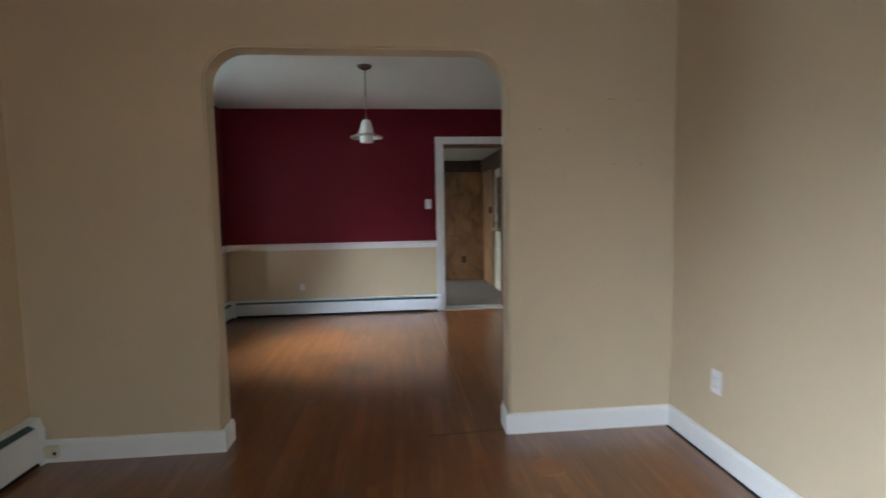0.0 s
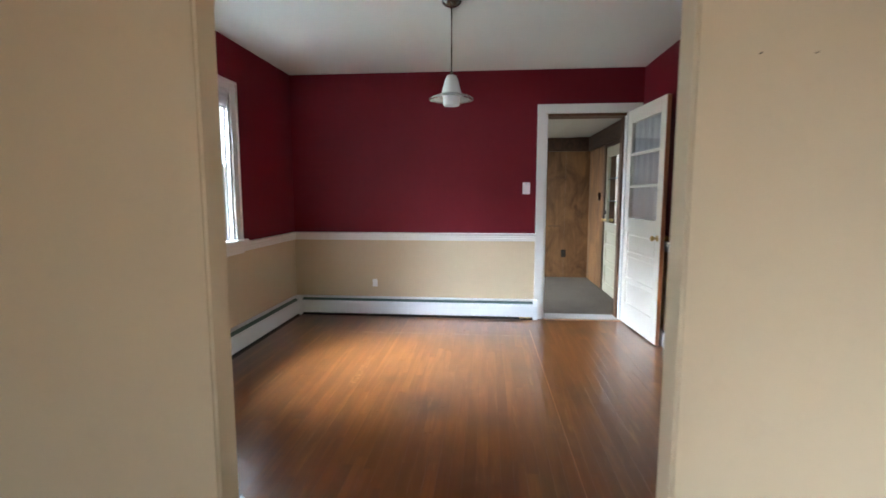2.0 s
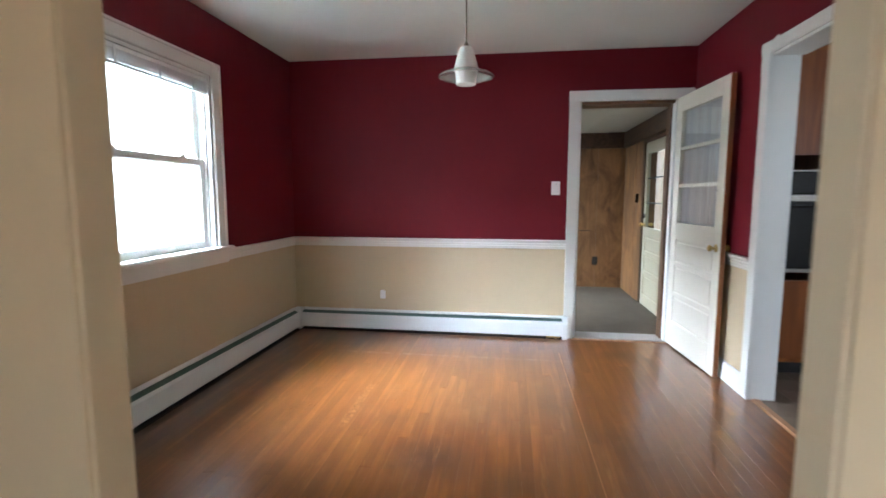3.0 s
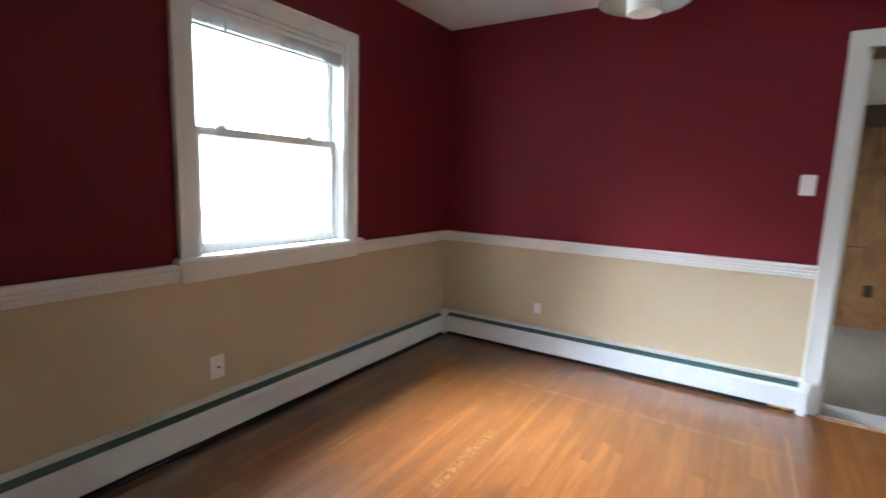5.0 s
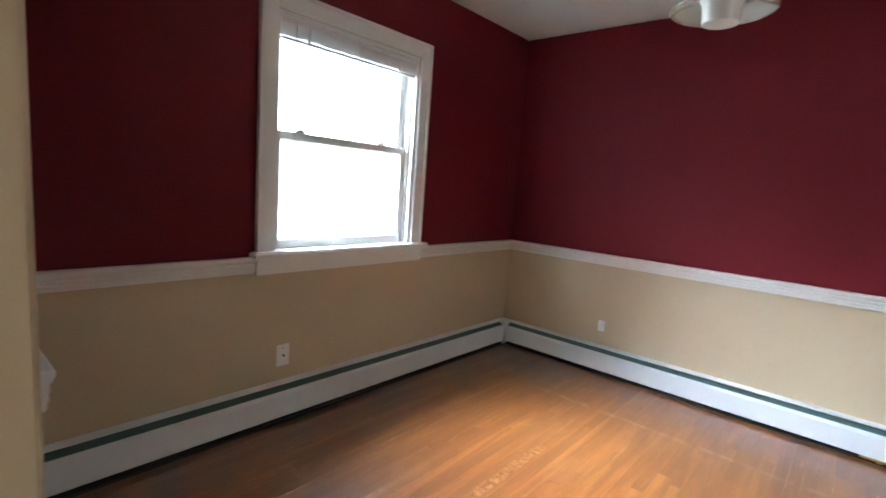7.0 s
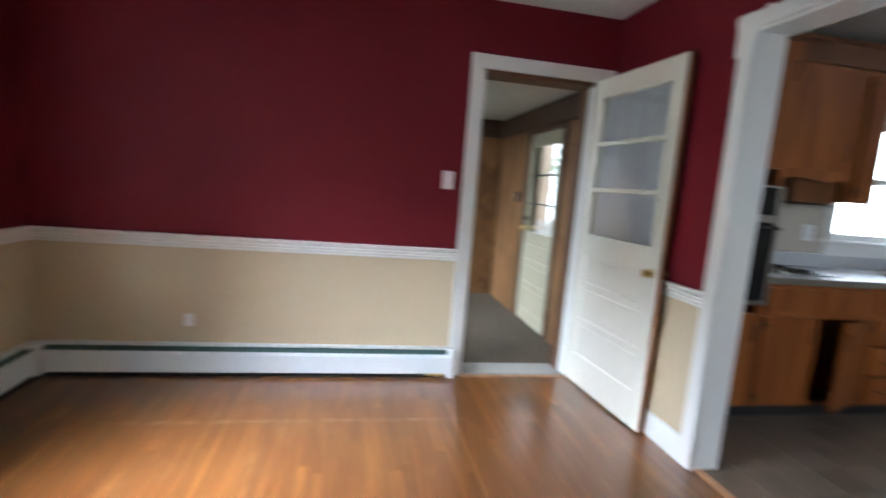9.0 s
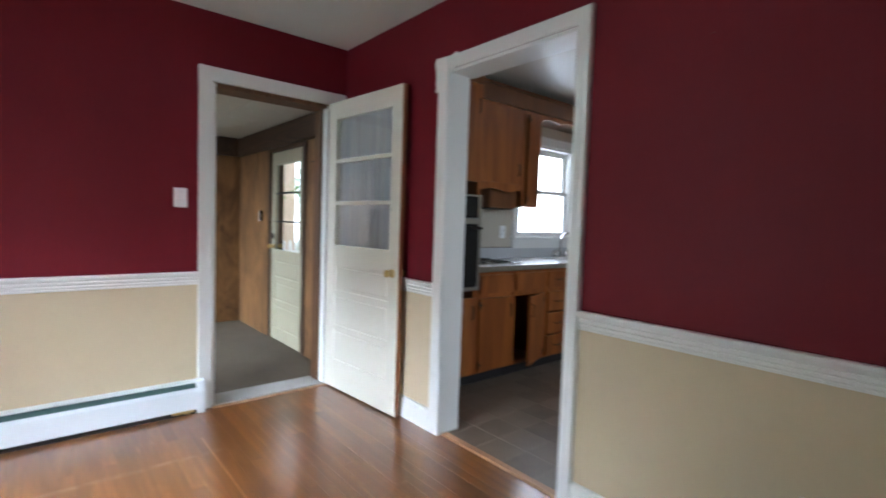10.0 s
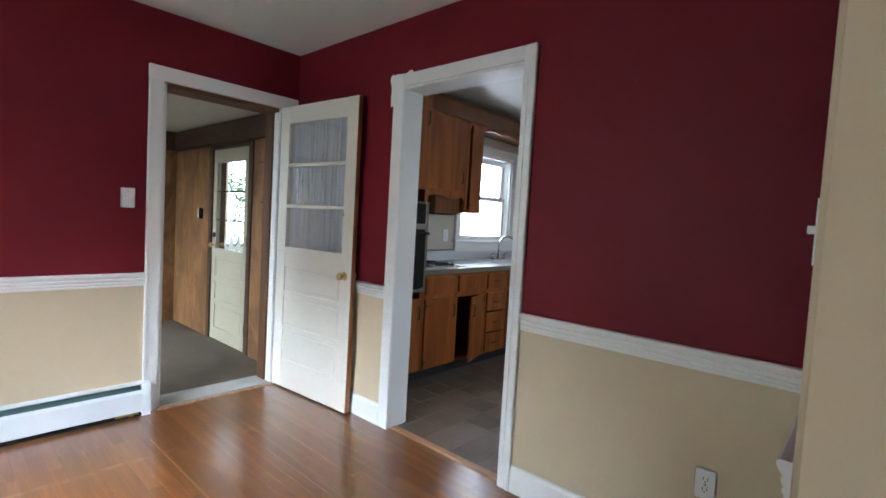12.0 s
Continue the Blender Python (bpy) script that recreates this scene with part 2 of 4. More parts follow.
def frosted(name):
    m, nt, b = nodes_of(name)
    b.inputs["Base Color"].default_value = (0.80, 0.83, 0.80, 1)
    b.inputs["Roughness"].default_value = 0.30
    b.inputs["Subsurface Weight"].default_value = 0.3
    b.inputs["Subsurface Radius"].default_value = (0.03, 0.03, 0.03)
    return m


M["frosted"] = frosted("frosted_lamp_glass")
M["disc"].node_tree.nodes["Principled BSDF"].inputs["Alpha"].default_value = 0.34


def curtain_cloth():
    """Thin striped voile behind the door's panes."""
    m, nt, b = nodes_of("striped_voile")
    v = mapped(nt, (1, 1, 0.02), "Object")
    a = noise_of(nt, v, 26, 2, 0.5)
    fine = noise_of(nt, v, 90, 2, 0.5)
    c = mix_color(nt, ramp(nt, a, 0.40, 0.58), (0.84, 0.87, 0.92), (0.96, 0.97, 0.98))
    c = mix_color(nt, ramp(nt, fine, 0.55, 0.62, 0, 0.5), c, (0.66, 0.58, 0.64))
    nt.links.new(c, b.inputs["Base Color"])
    b.inputs["Roughness"].default_value = 0.9
    return m


M["curtain"] = curtain_cloth()


def see_through(m, color, amount):
    """Lets light pass through thin leaves or cloth."""
    nt = m.node_tree
    out = nt.nodes["Material Output"]
    t = nd(nt, "ShaderNodeBsdfTranslucent", Color=(*color, 1))
    mix = nd(nt, "ShaderNodeMixShader", Fac=amount)
    nt.links.new(nt.nodes["Principled BSDF"].outputs[0], mix.inputs[1])
    nt.links.new(t.outputs[0], mix.inputs[2])
    nt.links.new(mix.outputs[0], out.inputs["Surface"])


see_through(M["leaf"], (0.30, 0.48, 0.16), 0.65)


def vinyl_tile():
    m, nt, b = nodes_of("slate_look_vinyl")
    info = nt.nodes.new("ShaderNodeObjectInfo")
    v = mapped(nt)
    cloud = noise_of(nt, v, 5.0, 6, 0.65)
    spot = noise_of(nt, v, 40, 4, 0.6)
    c = mix_color(nt, ramp(nt, cloud, 0.3, 0.7), (0.078, 0.055, 0.036), (0.150, 0.110, 0.078))
    c = mix_color(nt, ramp(nt, info.outputs["Random"], 0.1, 0.95, 0, 0.5), c, (0.225, 0.180, 0.135))
    c = mix_color(nt, ramp(nt, spot, 0.45, 0.8, 0, 0.25), c, (0.08, 0.062, 0.047))
    nt.links.new(c, b.inputs["Base Color"])
    b.inputs["Roughness"].default_value = 0.36
    bump_of(nt, b, spot, 0.15)
    return m


M["tile"] = vinyl_tile()


# ---- mesh helpers ----
def boxes(*items, bevel=0.0, seg=1):
    """One bmesh of boxes, each (x0, x1, y0, y1, z0, z1)."""
    bm = bmesh.new()
    for x0, x1, y0, y1, z0, z1 in items:
        bmesh.ops.create_cube(bm, size=1.0, matrix=Matrix.LocRotScale(((x0 + x1) / 2, (y0 + y1) / 2, (z0 + z1) / 2), None, (abs(x1 - x0), abs(y1 - y0), abs(z1 - z0))))
    if bevel:
        bmesh.ops.bevel(bm, geom=list(bm.edges), offset=bevel, segments=seg, affect="EDGES", clamp_overlap=True)
    return bm


def lathe(profile, steps=32, m=None):
    """A turned body round z from (radius, height) pairs."""
    bm = bmesh.new()
    rings = []
    for r, z in profile:
        rings.append([bm.verts.new((max(r, 1e-4) * math.cos(2 * math.pi * k / steps), max(r, 1e-4) * math.sin(2 * math.pi * k / steps), z)) for k in range(steps)])
    for a, b in zip(rings, rings[1:]):
        for k in range(steps):
            bm.faces.new((a[k], a[(k + 1) % steps], b[(k + 1) % steps], b[k]))
    bm.faces.new(list(reversed(rings[0])))
    bm.faces.new(rings[-1])
    for f in bm.faces:
        f.smooth = len(f.verts) == 4
    bmesh.ops.recalc_face_normals(bm, faces=bm.faces)
    if m:
        bm.transform(m)
    return bm


def prism(outline, depth, m=None):
    """A flat outline in x, z pushed along y by depth."""
    bm = bmesh.new()
    f = bm.faces.new([bm.verts.new((x, 0, z)) for x, z in outline])
    out = bmesh.ops.extrude_face_region(bm, geom=[f])
    bmesh.ops.translate(bm, verts=[g for g in out["geom"] if isinstance(g, bmesh.types.BMVert)], vec=(0, depth, 0))
    bmesh.ops.recalc_face_normals(bm, faces=bm.faces)
    if m:
        bm.transform(m)
    return bm


def tube(points, radius, steps=10):
    """A round bar bent along points."""
    bm = bmesh.new()
    pts = [Vector(p) for p in points]
    rings = []
    for i, p in enumerate(pts):
        d = (pts[min(i + 1, len(pts) - 1)] - pts[max(i - 1, 0)]).normalized()
        side = d.orthogonal().normalized() if i == 0 else (side - d * side.dot(d)).normalized()
        up = d.cross(side)
        rings.append([bm.verts.new(p + radius * (math.cos(2 * math.pi * k / steps) * side + math.sin(2 * math.pi * k / steps) * up)) for k in range(steps)])
    for a, b in zip(rings, rings[1:]):
        for k in range(steps):
            f = bm.faces.new((a[k], a[(k + 1) % steps], b[(k + 1) % steps], b[k]))
            f.smooth = True
    bm.faces.new(list(reversed(rings[0])))
    bm.faces.new(rings[-1])
    bmesh.ops.recalc_face_normals(bm, faces=bm.faces)
    return bm


def mesh_of(name, bm, *mats):
    me = bpy.data.meshes.new(name)
    bm.to_mesh(me)
    bm.free()
    for mat in mats:
        me.materials.append(mat)
    return me


def part(name, bm, material, parent, label=""):
    """A bmesh as one mesh object under a thing or a part."""
    ob = new(name, mesh_of(name, bm, material))
    ob.parent = parent
    return tagged(ob, label) if label else ob


def thing(name, at, turn, label, category, group="", kind=""):
    """The empty at a thing's base, under which its parts stand."""
    ob = new(name)
    ob.empty_display_size = 0.05
    ob.matrix_world = pose(*at, 0, 0, turn)
    return tagged(ob, label, category, group, kind)


def solo(name, bm, material, label="", category="", group="", kind="", m=None):
    """A top-level thing that is one mesh."""
    ob = new(name, mesh_of(name, bm, material))
    if m is not None:
        ob.matrix_world = m
    return tagged(ob, label, category, group, kind)


# ---- structure ----
XW, XE, YN, YS, YA, CEIL = -1.70, 1.778, 6.027, 2.825, 2.694, 2.453
LW, LE, LS = -1.545, 1.83, -3.10
SPLIT = 0.830
ARCH_L, ARCH_R, ARCH_T, ARCH_CUT = -0.621, 0.896, 2.056, 0.18


def two_tone(bm, axis, sign, name, label):
    """A wall whose dining side is burgundy above the chair rail and beige below."""
    bmesh.ops.bisect_plane(bm, geom=list(bm.verts) + list(bm.edges) + list(bm.faces), plane_co=(0, 0, SPLIT), plane_no=(0, 0, 1))
    bm.normal_update()
    for f in bm.faces:
        f.material_index = 1 if f.normal[axis] * sign > 0.95 and f.calc_center_median().z > SPLIT else 0
    ob = new(name, mesh_of(name, bm, M["beige"], M["red"]))
    return tagged(ob, label, "wall", kind="structure")


def wall_x(name, y0, y1, x0, x1, top, holes):
    """Boxes of a wall along x from x0 to x1, with holes (a, b, bottom, top)."""
    out, at = [], x0
    for a, b, lo, hi in sorted(holes):
        out.append((at, a, y0, y1, 0, top))
        if lo > 0:
            out.append((a, b, y0, y1, 0, lo))
        out.append((a, b, y0, y1, hi, top))
        at = b
    return out + [(at, x1, y0, y1, 0, top)]


def wall_y(x0, x1, y0, y1, top, holes, base=0.0):
    out, at = [], y0
    for a, b, lo, hi in sorted(holes):
        out.append((x0, x1, at, a, base, top))
        if lo > base:
            out.append((x0, x1, a, b, base, lo))
        out.append((x0, x1, a, b, hi, top))
        at = b
    return out + [(x0, x1, at, y1, base, top)]


D0, D1, DTOP = 0.865, 1.645, 2.035            # doorway to the den
K0, K1, KTOP = 4.030, 4.870, 2.062            # opening to the kitchen
WY0, WY1, WZ0, WZ1 = 3.875, 4.835, 0.893, 2.042  # dining window

# wall between living and dining room, with the soft-cornered archway
outline = [(LW - 0.2, 0), (ARCH_L, 0)]
outline += [(ARCH_L + ARCH_CUT - ARCH_CUT * math.cos(a), ARCH_T - ARCH_CUT + ARCH_CUT * math.sin(a)) for a in np.linspace(0, math.pi / 2, 9)]
outline += [(ARCH_R - ARCH_CUT + ARCH_CUT * math.sin(a), ARCH_T - ARCH_CUT + ARCH_CUT * math.cos(a)) for a in np.linspace(0, math.pi / 2, 9)]
outline += [(ARCH_R, 0), (LE + 0.12, 0), (LE + 0.12, CEIL), (LW - 0.2, CEIL)]
arch_bm = prism(outline, YS - YA, Matrix.Translation((0, YA, 0)))
rim = [e for e in arch_bm.edges if len(e.link_faces) == 2 and abs(e.verts[0].co.y - e.verts[1].co.y) < 1e-5
       and all(ARCH_L - 0.01 < v.co.x < ARCH_R + 0.01 and v.co.z < ARCH_T + 0.01 for v in e.verts)]
soft_edge = bmesh.ops.bevel(arch_bm, geom=rim, offset=0.012, segments=4, affect="EDGES")
for f in soft_edge["faces"]:
    f.smooth = True
two_tone(arch_bm, 1, 1, "wall_archway", "beige plaster wall with a soft-cornered archway")

two_tone(boxes(*wall_x("n", YN, YN + 0.15, XW - 0.2, XE + 0.15, CEIL, [(D0, D1, 0, DTOP)])), 1, -1, "wall_north", "burgundy wall above beige, with a doorway")
two_tone(boxes(*wall_y(XE, XE + 0.15, YS, YN, CEIL, [(K0, K1, 0, KTOP)])), 0, -1, "wall_east", "burgundy wall above beige, with a cased opening")
two_tone(boxes(*wall_y(XW - 0.2, XW, YS, YN, CEIL, [(WY0, WY1, WZ0, WZ1)])), 0, 1, "wall_west", "burgundy wall above beige, with a window")


def plain_wall(name, items, mat, label):
    return solo(name, boxes(*items), mat, label, "wall", kind="structure")


plain_wall("wall_living_east", [(LE, LE + 0.15, LS, YA, 0, CEIL)], M["beige"], "plain beige painted plaster wall")
plain_wall("wall_living_west", wall_y(LW - 0.2, LW, LS, YA, CEIL, [(-1.75, -0.30, 0.8, 2.1)]), M["beige"], "beige painted plaster wall with a window opening")
plain_wall("wall_living_south", wall_x("s", LS - 0.2, LS, LW - 0.2, LE + 0.15, CEIL, [(-0.7, 1.3, 0.65, 2.05)]), M["beige"], "beige painted plaster wall with a window opening")

# den
DE, DN, DZ, DCEIL, DWX, BEAM = 1.845, 8.64, -0.01, 2.10, -1.15, 1.90
EX0, EX1, EXT = 6.89, 7.64, 1.86               # garden door of the den
plain_wall("wall_den_east", wall_y(DE, DE + 0.12, YN + 0.15, DN, DCEIL + 0.05, [(EX0 - 0.03, EX1 + 0.03, DZ, EXT + 0.03)], DZ), M["pine_dark"], "wall behind knotty pine panelling")
plain_wall("wall_den_north", [(DWX - 0.15, DE + 0.12, DN, DN + 0.12, DZ, DCEIL + 0.05)], M["pine_dark"], "wall behind knotty pine panelling")
plain_wall("wall_den_west", wall_y(DWX - 0.15, DWX, YN + 0.15, DN, DCEIL + 0.05, [(6.95, 8.25, 0.8, 1.9)], DZ), M["pine"], "pine-clad wall with a window opening")
plain_wall("wall_den_south", wall_x("ds", YN + 0.15, YN + 0.17, DWX - 0.15, DE, DCEIL + 0.05, [(D0, D1, -0.2, DTOP)]), M["pine"], "pine-clad wall round the doorway")
solo("floor_den", boxes((DWX - 0.15, DE + 0.12, YN + 0.06, DN + 0.1, DZ - 0.1, DZ)), M["carpet"], "worn grey-green carpet floor", "floor", kind="structure")
bm = boxes((DWX - 0.15, DE + 0.12, YN + 0.15, DN + 0.1, DCEIL + 0.012, DCEIL + 0.1))
for i in range(9):
    for j in range(8):
        x, y = DWX + 0.3048 * i, YN + 0.18 + 0.3048 * j
        bmesh.ops.create_cube(bm, size=1.0, matrix=Matrix.LocRotScale((x + 0.152, y + 0.152, DCEIL + 0.007), None, (0.301, 0.301, 0.014)))
solo("ceiling_den", bm, M["ceiling"], "white fibre ceiling tiles", "ceiling", kind="structure")

# kitchen
KN, KE2, KS, KCEIL = 5.935, 5.5, 2.0, 2.42
KW = (3.625, 4.505, 1.105, 2.030)                  # kitchen window opening
plain_wall("wall_kitchen_north", wall_x("kn", KN, KN + 0.15, XE + 0.15, KE2, KCEIL + 0.05, [KW]), M["kwall"], "beige kitchen wall with a window above the sink")
plain_wall("wall_kitchen_west", [(XE + 0.15, XE + 0.17, 4.95, KN, 0, KCEIL), (XE + 0.15, XE + 0.17, KS, 3.94, 0, KCEIL), (XE + 0.15, XE + 0.17, 3.94, 4.95, KTOP + 0.06, KCEIL)], M["kwall"], "beige kitchen wall beside the opening")
plain_wall("wall_kitchen_east", [(KE2, KE2 + 0.15, KS, KN, 0, KCEIL + 0.05)], M["kwall"], "plain beige kitchen wall")
plain_wall("wall_kitchen_south", wall_x("ks", KS - 0.15, KS, XE + 0.15, KE2, KCEIL + 0.05, [(2.4, 3.6, 0.95, 2.05)]), M["kwall"], "beige kitchen wall with a window opening")
solo("ceiling_kitchen", boxes((XE + 0.15, KE2, KS, KN, KCEIL, KCEIL + 0.1)), M["gloss_ceiling"], "glossy off-white kitchen ceiling", "ceiling", kind="structure")

solo("ceiling_dining", boxes((XW - 0.2, XE + 0.15, YS - 0.1, YN + 0.15, CEIL, CEIL + 0.12)), M["ceiling"], "flat white painted ceiling", "ceiling", kind="structure")
solo("ceiling_living", boxes((LW - 0.2, LE + 0.15, LS - 0.2, YS - 0.1, CEIL, CEIL + 0.12)), M["ceiling"], "flat white painted ceiling", "ceiling", kind="structure")
floor = solo("floor", boxes((LW - 0.2, XE + 0.05, LS - 0.2, YN + 0.06, -0.12, -0.012)), M["subfloor"], "strip oak floor with a worn glossy finish", "floor", kind="structure")
kfloor = solo("floor_kitchen", boxes((XE + 0.05, KE2, KS - 0.15, KN, -0.12, -0.0016)), M["grout"], "slate-look vinyl tile floor in brown and grey", "floor", kind="structure")
solo("roof", boxes((-2.3, 5.6, -3.8, 9.7, 2.62, 2.75)), M["roof"], "flat grey roof slab", "roof", kind="structure")
solo("ground", boxes((-400, 400, -400, 400, -0.6, -0.35)), M["lawn"], "lawn reaching to the horizon", "ground", kind="structure")
# Added glowing slabs: stand in for blown-out sky and help light the rooms.
solo("backdrop_west", boxes((-7.1, -7.0, -9, 16, -0.34, 5.5)), M["backdrop_glow"], "glowing white backdrop standing in for bright sky outside the windows", "backdrop", kind="structure")
solo("backdrop_north", boxes((-4, 16, 26.0, 26.1, -0.34, 14)), M["backdrop_glow"], "glowing white backdrop standing in for bright sky beyond the garden", "backdrop", kind="structure")
solo("backdrop_east", boxes((7.2, 30, 10.5, 10.6, -0.34, 6)), M["backdrop_glow"], "glowing white backdrop standing in for bright sky outside the kitchen", "backdrop", kind="structure")


# ---- trim ----
def run(profile, a, b, out):
    """A moulding from a to b (x, y), its profile (distance from the wall, height)."""
    bm = bmesh.new()
    ends = [[bm.verts.new((p[0] + out[0] * d, p[1] + out[1] * d, z)) for d, z in profile] for p in (a, b)]
    n = len(profile)
    for k in range(n):
        bm.faces.new((ends[0][k], ends[0][(k + 1) % n], ends[1][(k + 1) % n], ends[1][k]))
    bm.faces.new(ends[0])
    bm.faces.new(list(reversed(ends[1])))
    bmesh.ops.recalc_face_normals(bm, faces=bm.faces)
    return bm


RAIL = [(0, 0.790), (0.010, 0.790), (0.012, 0.798), (0.010, 0.802), (0.015, 0.808), (0.015, 0.816), (0.011, 0.819), (0.017, 0.825), (0.018, 0.836),
        (0.014, 0.839), (0.022, 0.848), (0.027, 0.858), (0.027, 0.866), (0.022, 0.870), (0, 0.870)]
BASE = [(0, 0), (0.016, 0), (0.016, 0.098), (0.012, 0.108), (0.005, 0.114), (0, 0.114)]
BASE_TALL = [(0, 0), (0.018, 0), (0.018, 0.112), (0.013, 0.124), (0.005, 0.130), (0, 0.130)]
W, E_, N, S = (1, 0), (-1, 0), (0, -1), (0, 1)    # the way each wall's face looks

for a, b, out in (((XW, YS), (XW, WY0 - 0.087), W), ((XW, WY1 + 0.087), (XW, YN), W), ((XW, YN), (0.787, YN), N), ((1.757, YN), (XE, YN), N),
                  ((XE, YN), (XE, 4.940), E_), ((XE, 3.960), (XE, YS), E_), ((XW, YS), (ARCH_L - 0.035, YS), S), ((ARCH_R + 0.035, YS), (XE, YS), S)):
    solo("trim_chair_rail", run(RAIL, a, b, out), M["white"], "white painted fluted chair rail", "chair rail", kind="structure")
for a, b, out, prof in (((LW, YA), (ARCH_L, YA), N, BASE), ((ARCH_R, YA), (LE, YA), N, BASE), ((ARCH_L, YA - 0.016), (ARCH_L, YS), W, BASE),
                        ((ARCH_R, YA - 0.016), (ARCH_R, YS), E_, BASE), ((LE, LS), (LE, YA), E_, BASE), ((LW, LS), (LE, LS), S, BASE),
                        ((XE, 3.960), (XE, YS), E_, BASE_TALL), ((XE, YN), (XE, 4.940), E_, BASE_TALL), ((ARCH_R, YS), (XE, YS), S, BASE_TALL)):
    solo("baseboard", run(prof, a, b, out), M["white"], "white painted wooden baseboard", "baseboard", kind="structure")


def casing(parent, items, mat, name="casing"):
    for it in items:
        part(name, boxes(it, bevel=0.004, seg=2), mat, parent)


# doorway to the den
frame_den = thing("door_frame", (0, 0, 0), 0, "white painted wooden door casing", "door frame", kind="structure")
casing(frame_den, [(0.790, 0.865, YN - 0.018, YN, 0, 2.115), (1.645, 1.757, YN - 0.018, YN, 0, 2.115)], M["white"])
casing(frame_den, [(0.780, 1.767, YN - 0.022, YN, 2.035, 2.122)], M["white"], "head_casing")
casing(frame_den, [(0.782, 0.800, YN - 0.026, YN, 0, 2.122)], M["white"], "back_band")
casing(frame_den, [(0.865, 0.885, YN - 0.002, YN + 0.07, 0, 2.030), (1.628, 1.645, YN - 0.002, YN + 0.07, 0, 2.030)], M["white"], "jamb")
casing(frame_den, [(0.865, 0.892, YN + 0.071, YN + 0.175, 0, 2.030), (1.615, 1.645, YN + 0.071, YN + 0.175, 0, 2.030)], M["lining"], "jamb_lining")
casing(frame_den, [(0.885, 1.628, YN - 0.002, YN + 0.175, 2.008, 2.034)], M["lining"], "head_jamb")
part("strike_plate", boxes((0.884, 0.888, YN + 0.012, YN + 0.040, 0.93, 1.09), bevel=0.001), M["iron"], frame_den, "worn dark metal strike plate")
solo("threshold_den", boxes((0.865, 1.645, YN - 0.012, YN + 0.20, -0.02, 0.010), bevel=0.004, seg=2), M["carpet_pale"], "carpet-covered step edge in the doorway", "threshold", kind="structure")
solo("trim_threshold_strip", boxes((0.865, 1.645, YN - 0.040, YN - 0.014, -0.010, 0.006), bevel=0.003, seg=2), M["oak_x"], "narrow wooden threshold strip", "threshold", kind="structure")

# cased opening to the kitchen
frame_k = thing("kitchen_opening_frame", (0, 0, 0), 0, "white painted casing with ragged paint edges", "door frame", kind="structure")
casing(frame_k, [(XE - 0.020, XE, 3.962, 4.030, 0, 2.128), (XE - 0.020, XE, 4.853, 4.938, 0, 2.128)], M["white"])
casing(frame_k, [(XE - 0.020, XE, 4.0301, 4.8529, 2.062, 2.1279)], M["white"], "head_casing")
casing(frame_k, [(XE - 0.027, XE, 3.962, 3.979, 0, 2.126), (XE - 0.025, XE, 3.996, 4.006, 0, 2.062)], M["white"], "back_band")
casing(frame_k, [(XE - 0.003, XE + 0.172, 4.024, 4.042, 0, 2.062), (XE - 0.003, XE + 0.152, 4.857, 4.875, 0, 2.062)], M["white"], "jamb")
casing(frame_k, [(XE - 0.003, XE + 0.172, 4.042, 4.857, 2.045, 2.065)], M["white"], "head_jamb")
rnd = random.Random(4)
blob = [(4.915, 1.965)] + [(4.976 + rnd.uniform(-0.006, 0.010), z) for z in np.linspace(1.955, 2.13, 8)] + [(y, 2.141 + rnd.uniform(-0.007, 0.007)) for y in np.linspace(4.966, 4.80, 9)] + [(4.79, 2.10)]
part("paint_smear", prism(blob, 0.003, Matrix.Translation((XE - 0.003, 0, 0)) @ Matrix.Rotation(radians(90), 4, "Z")), M["white"], frame_k, "ragged white overpaint on the wall")
solo("threshold_kitchen", boxes((XE + 0.015, XE + 0.062, 4.042, 4.857, -0.010, 0.010), bevel=0.005, seg=2), M["oak_x"], "pale wooden threshold strip between wood and vinyl", "threshold", kind="structure")


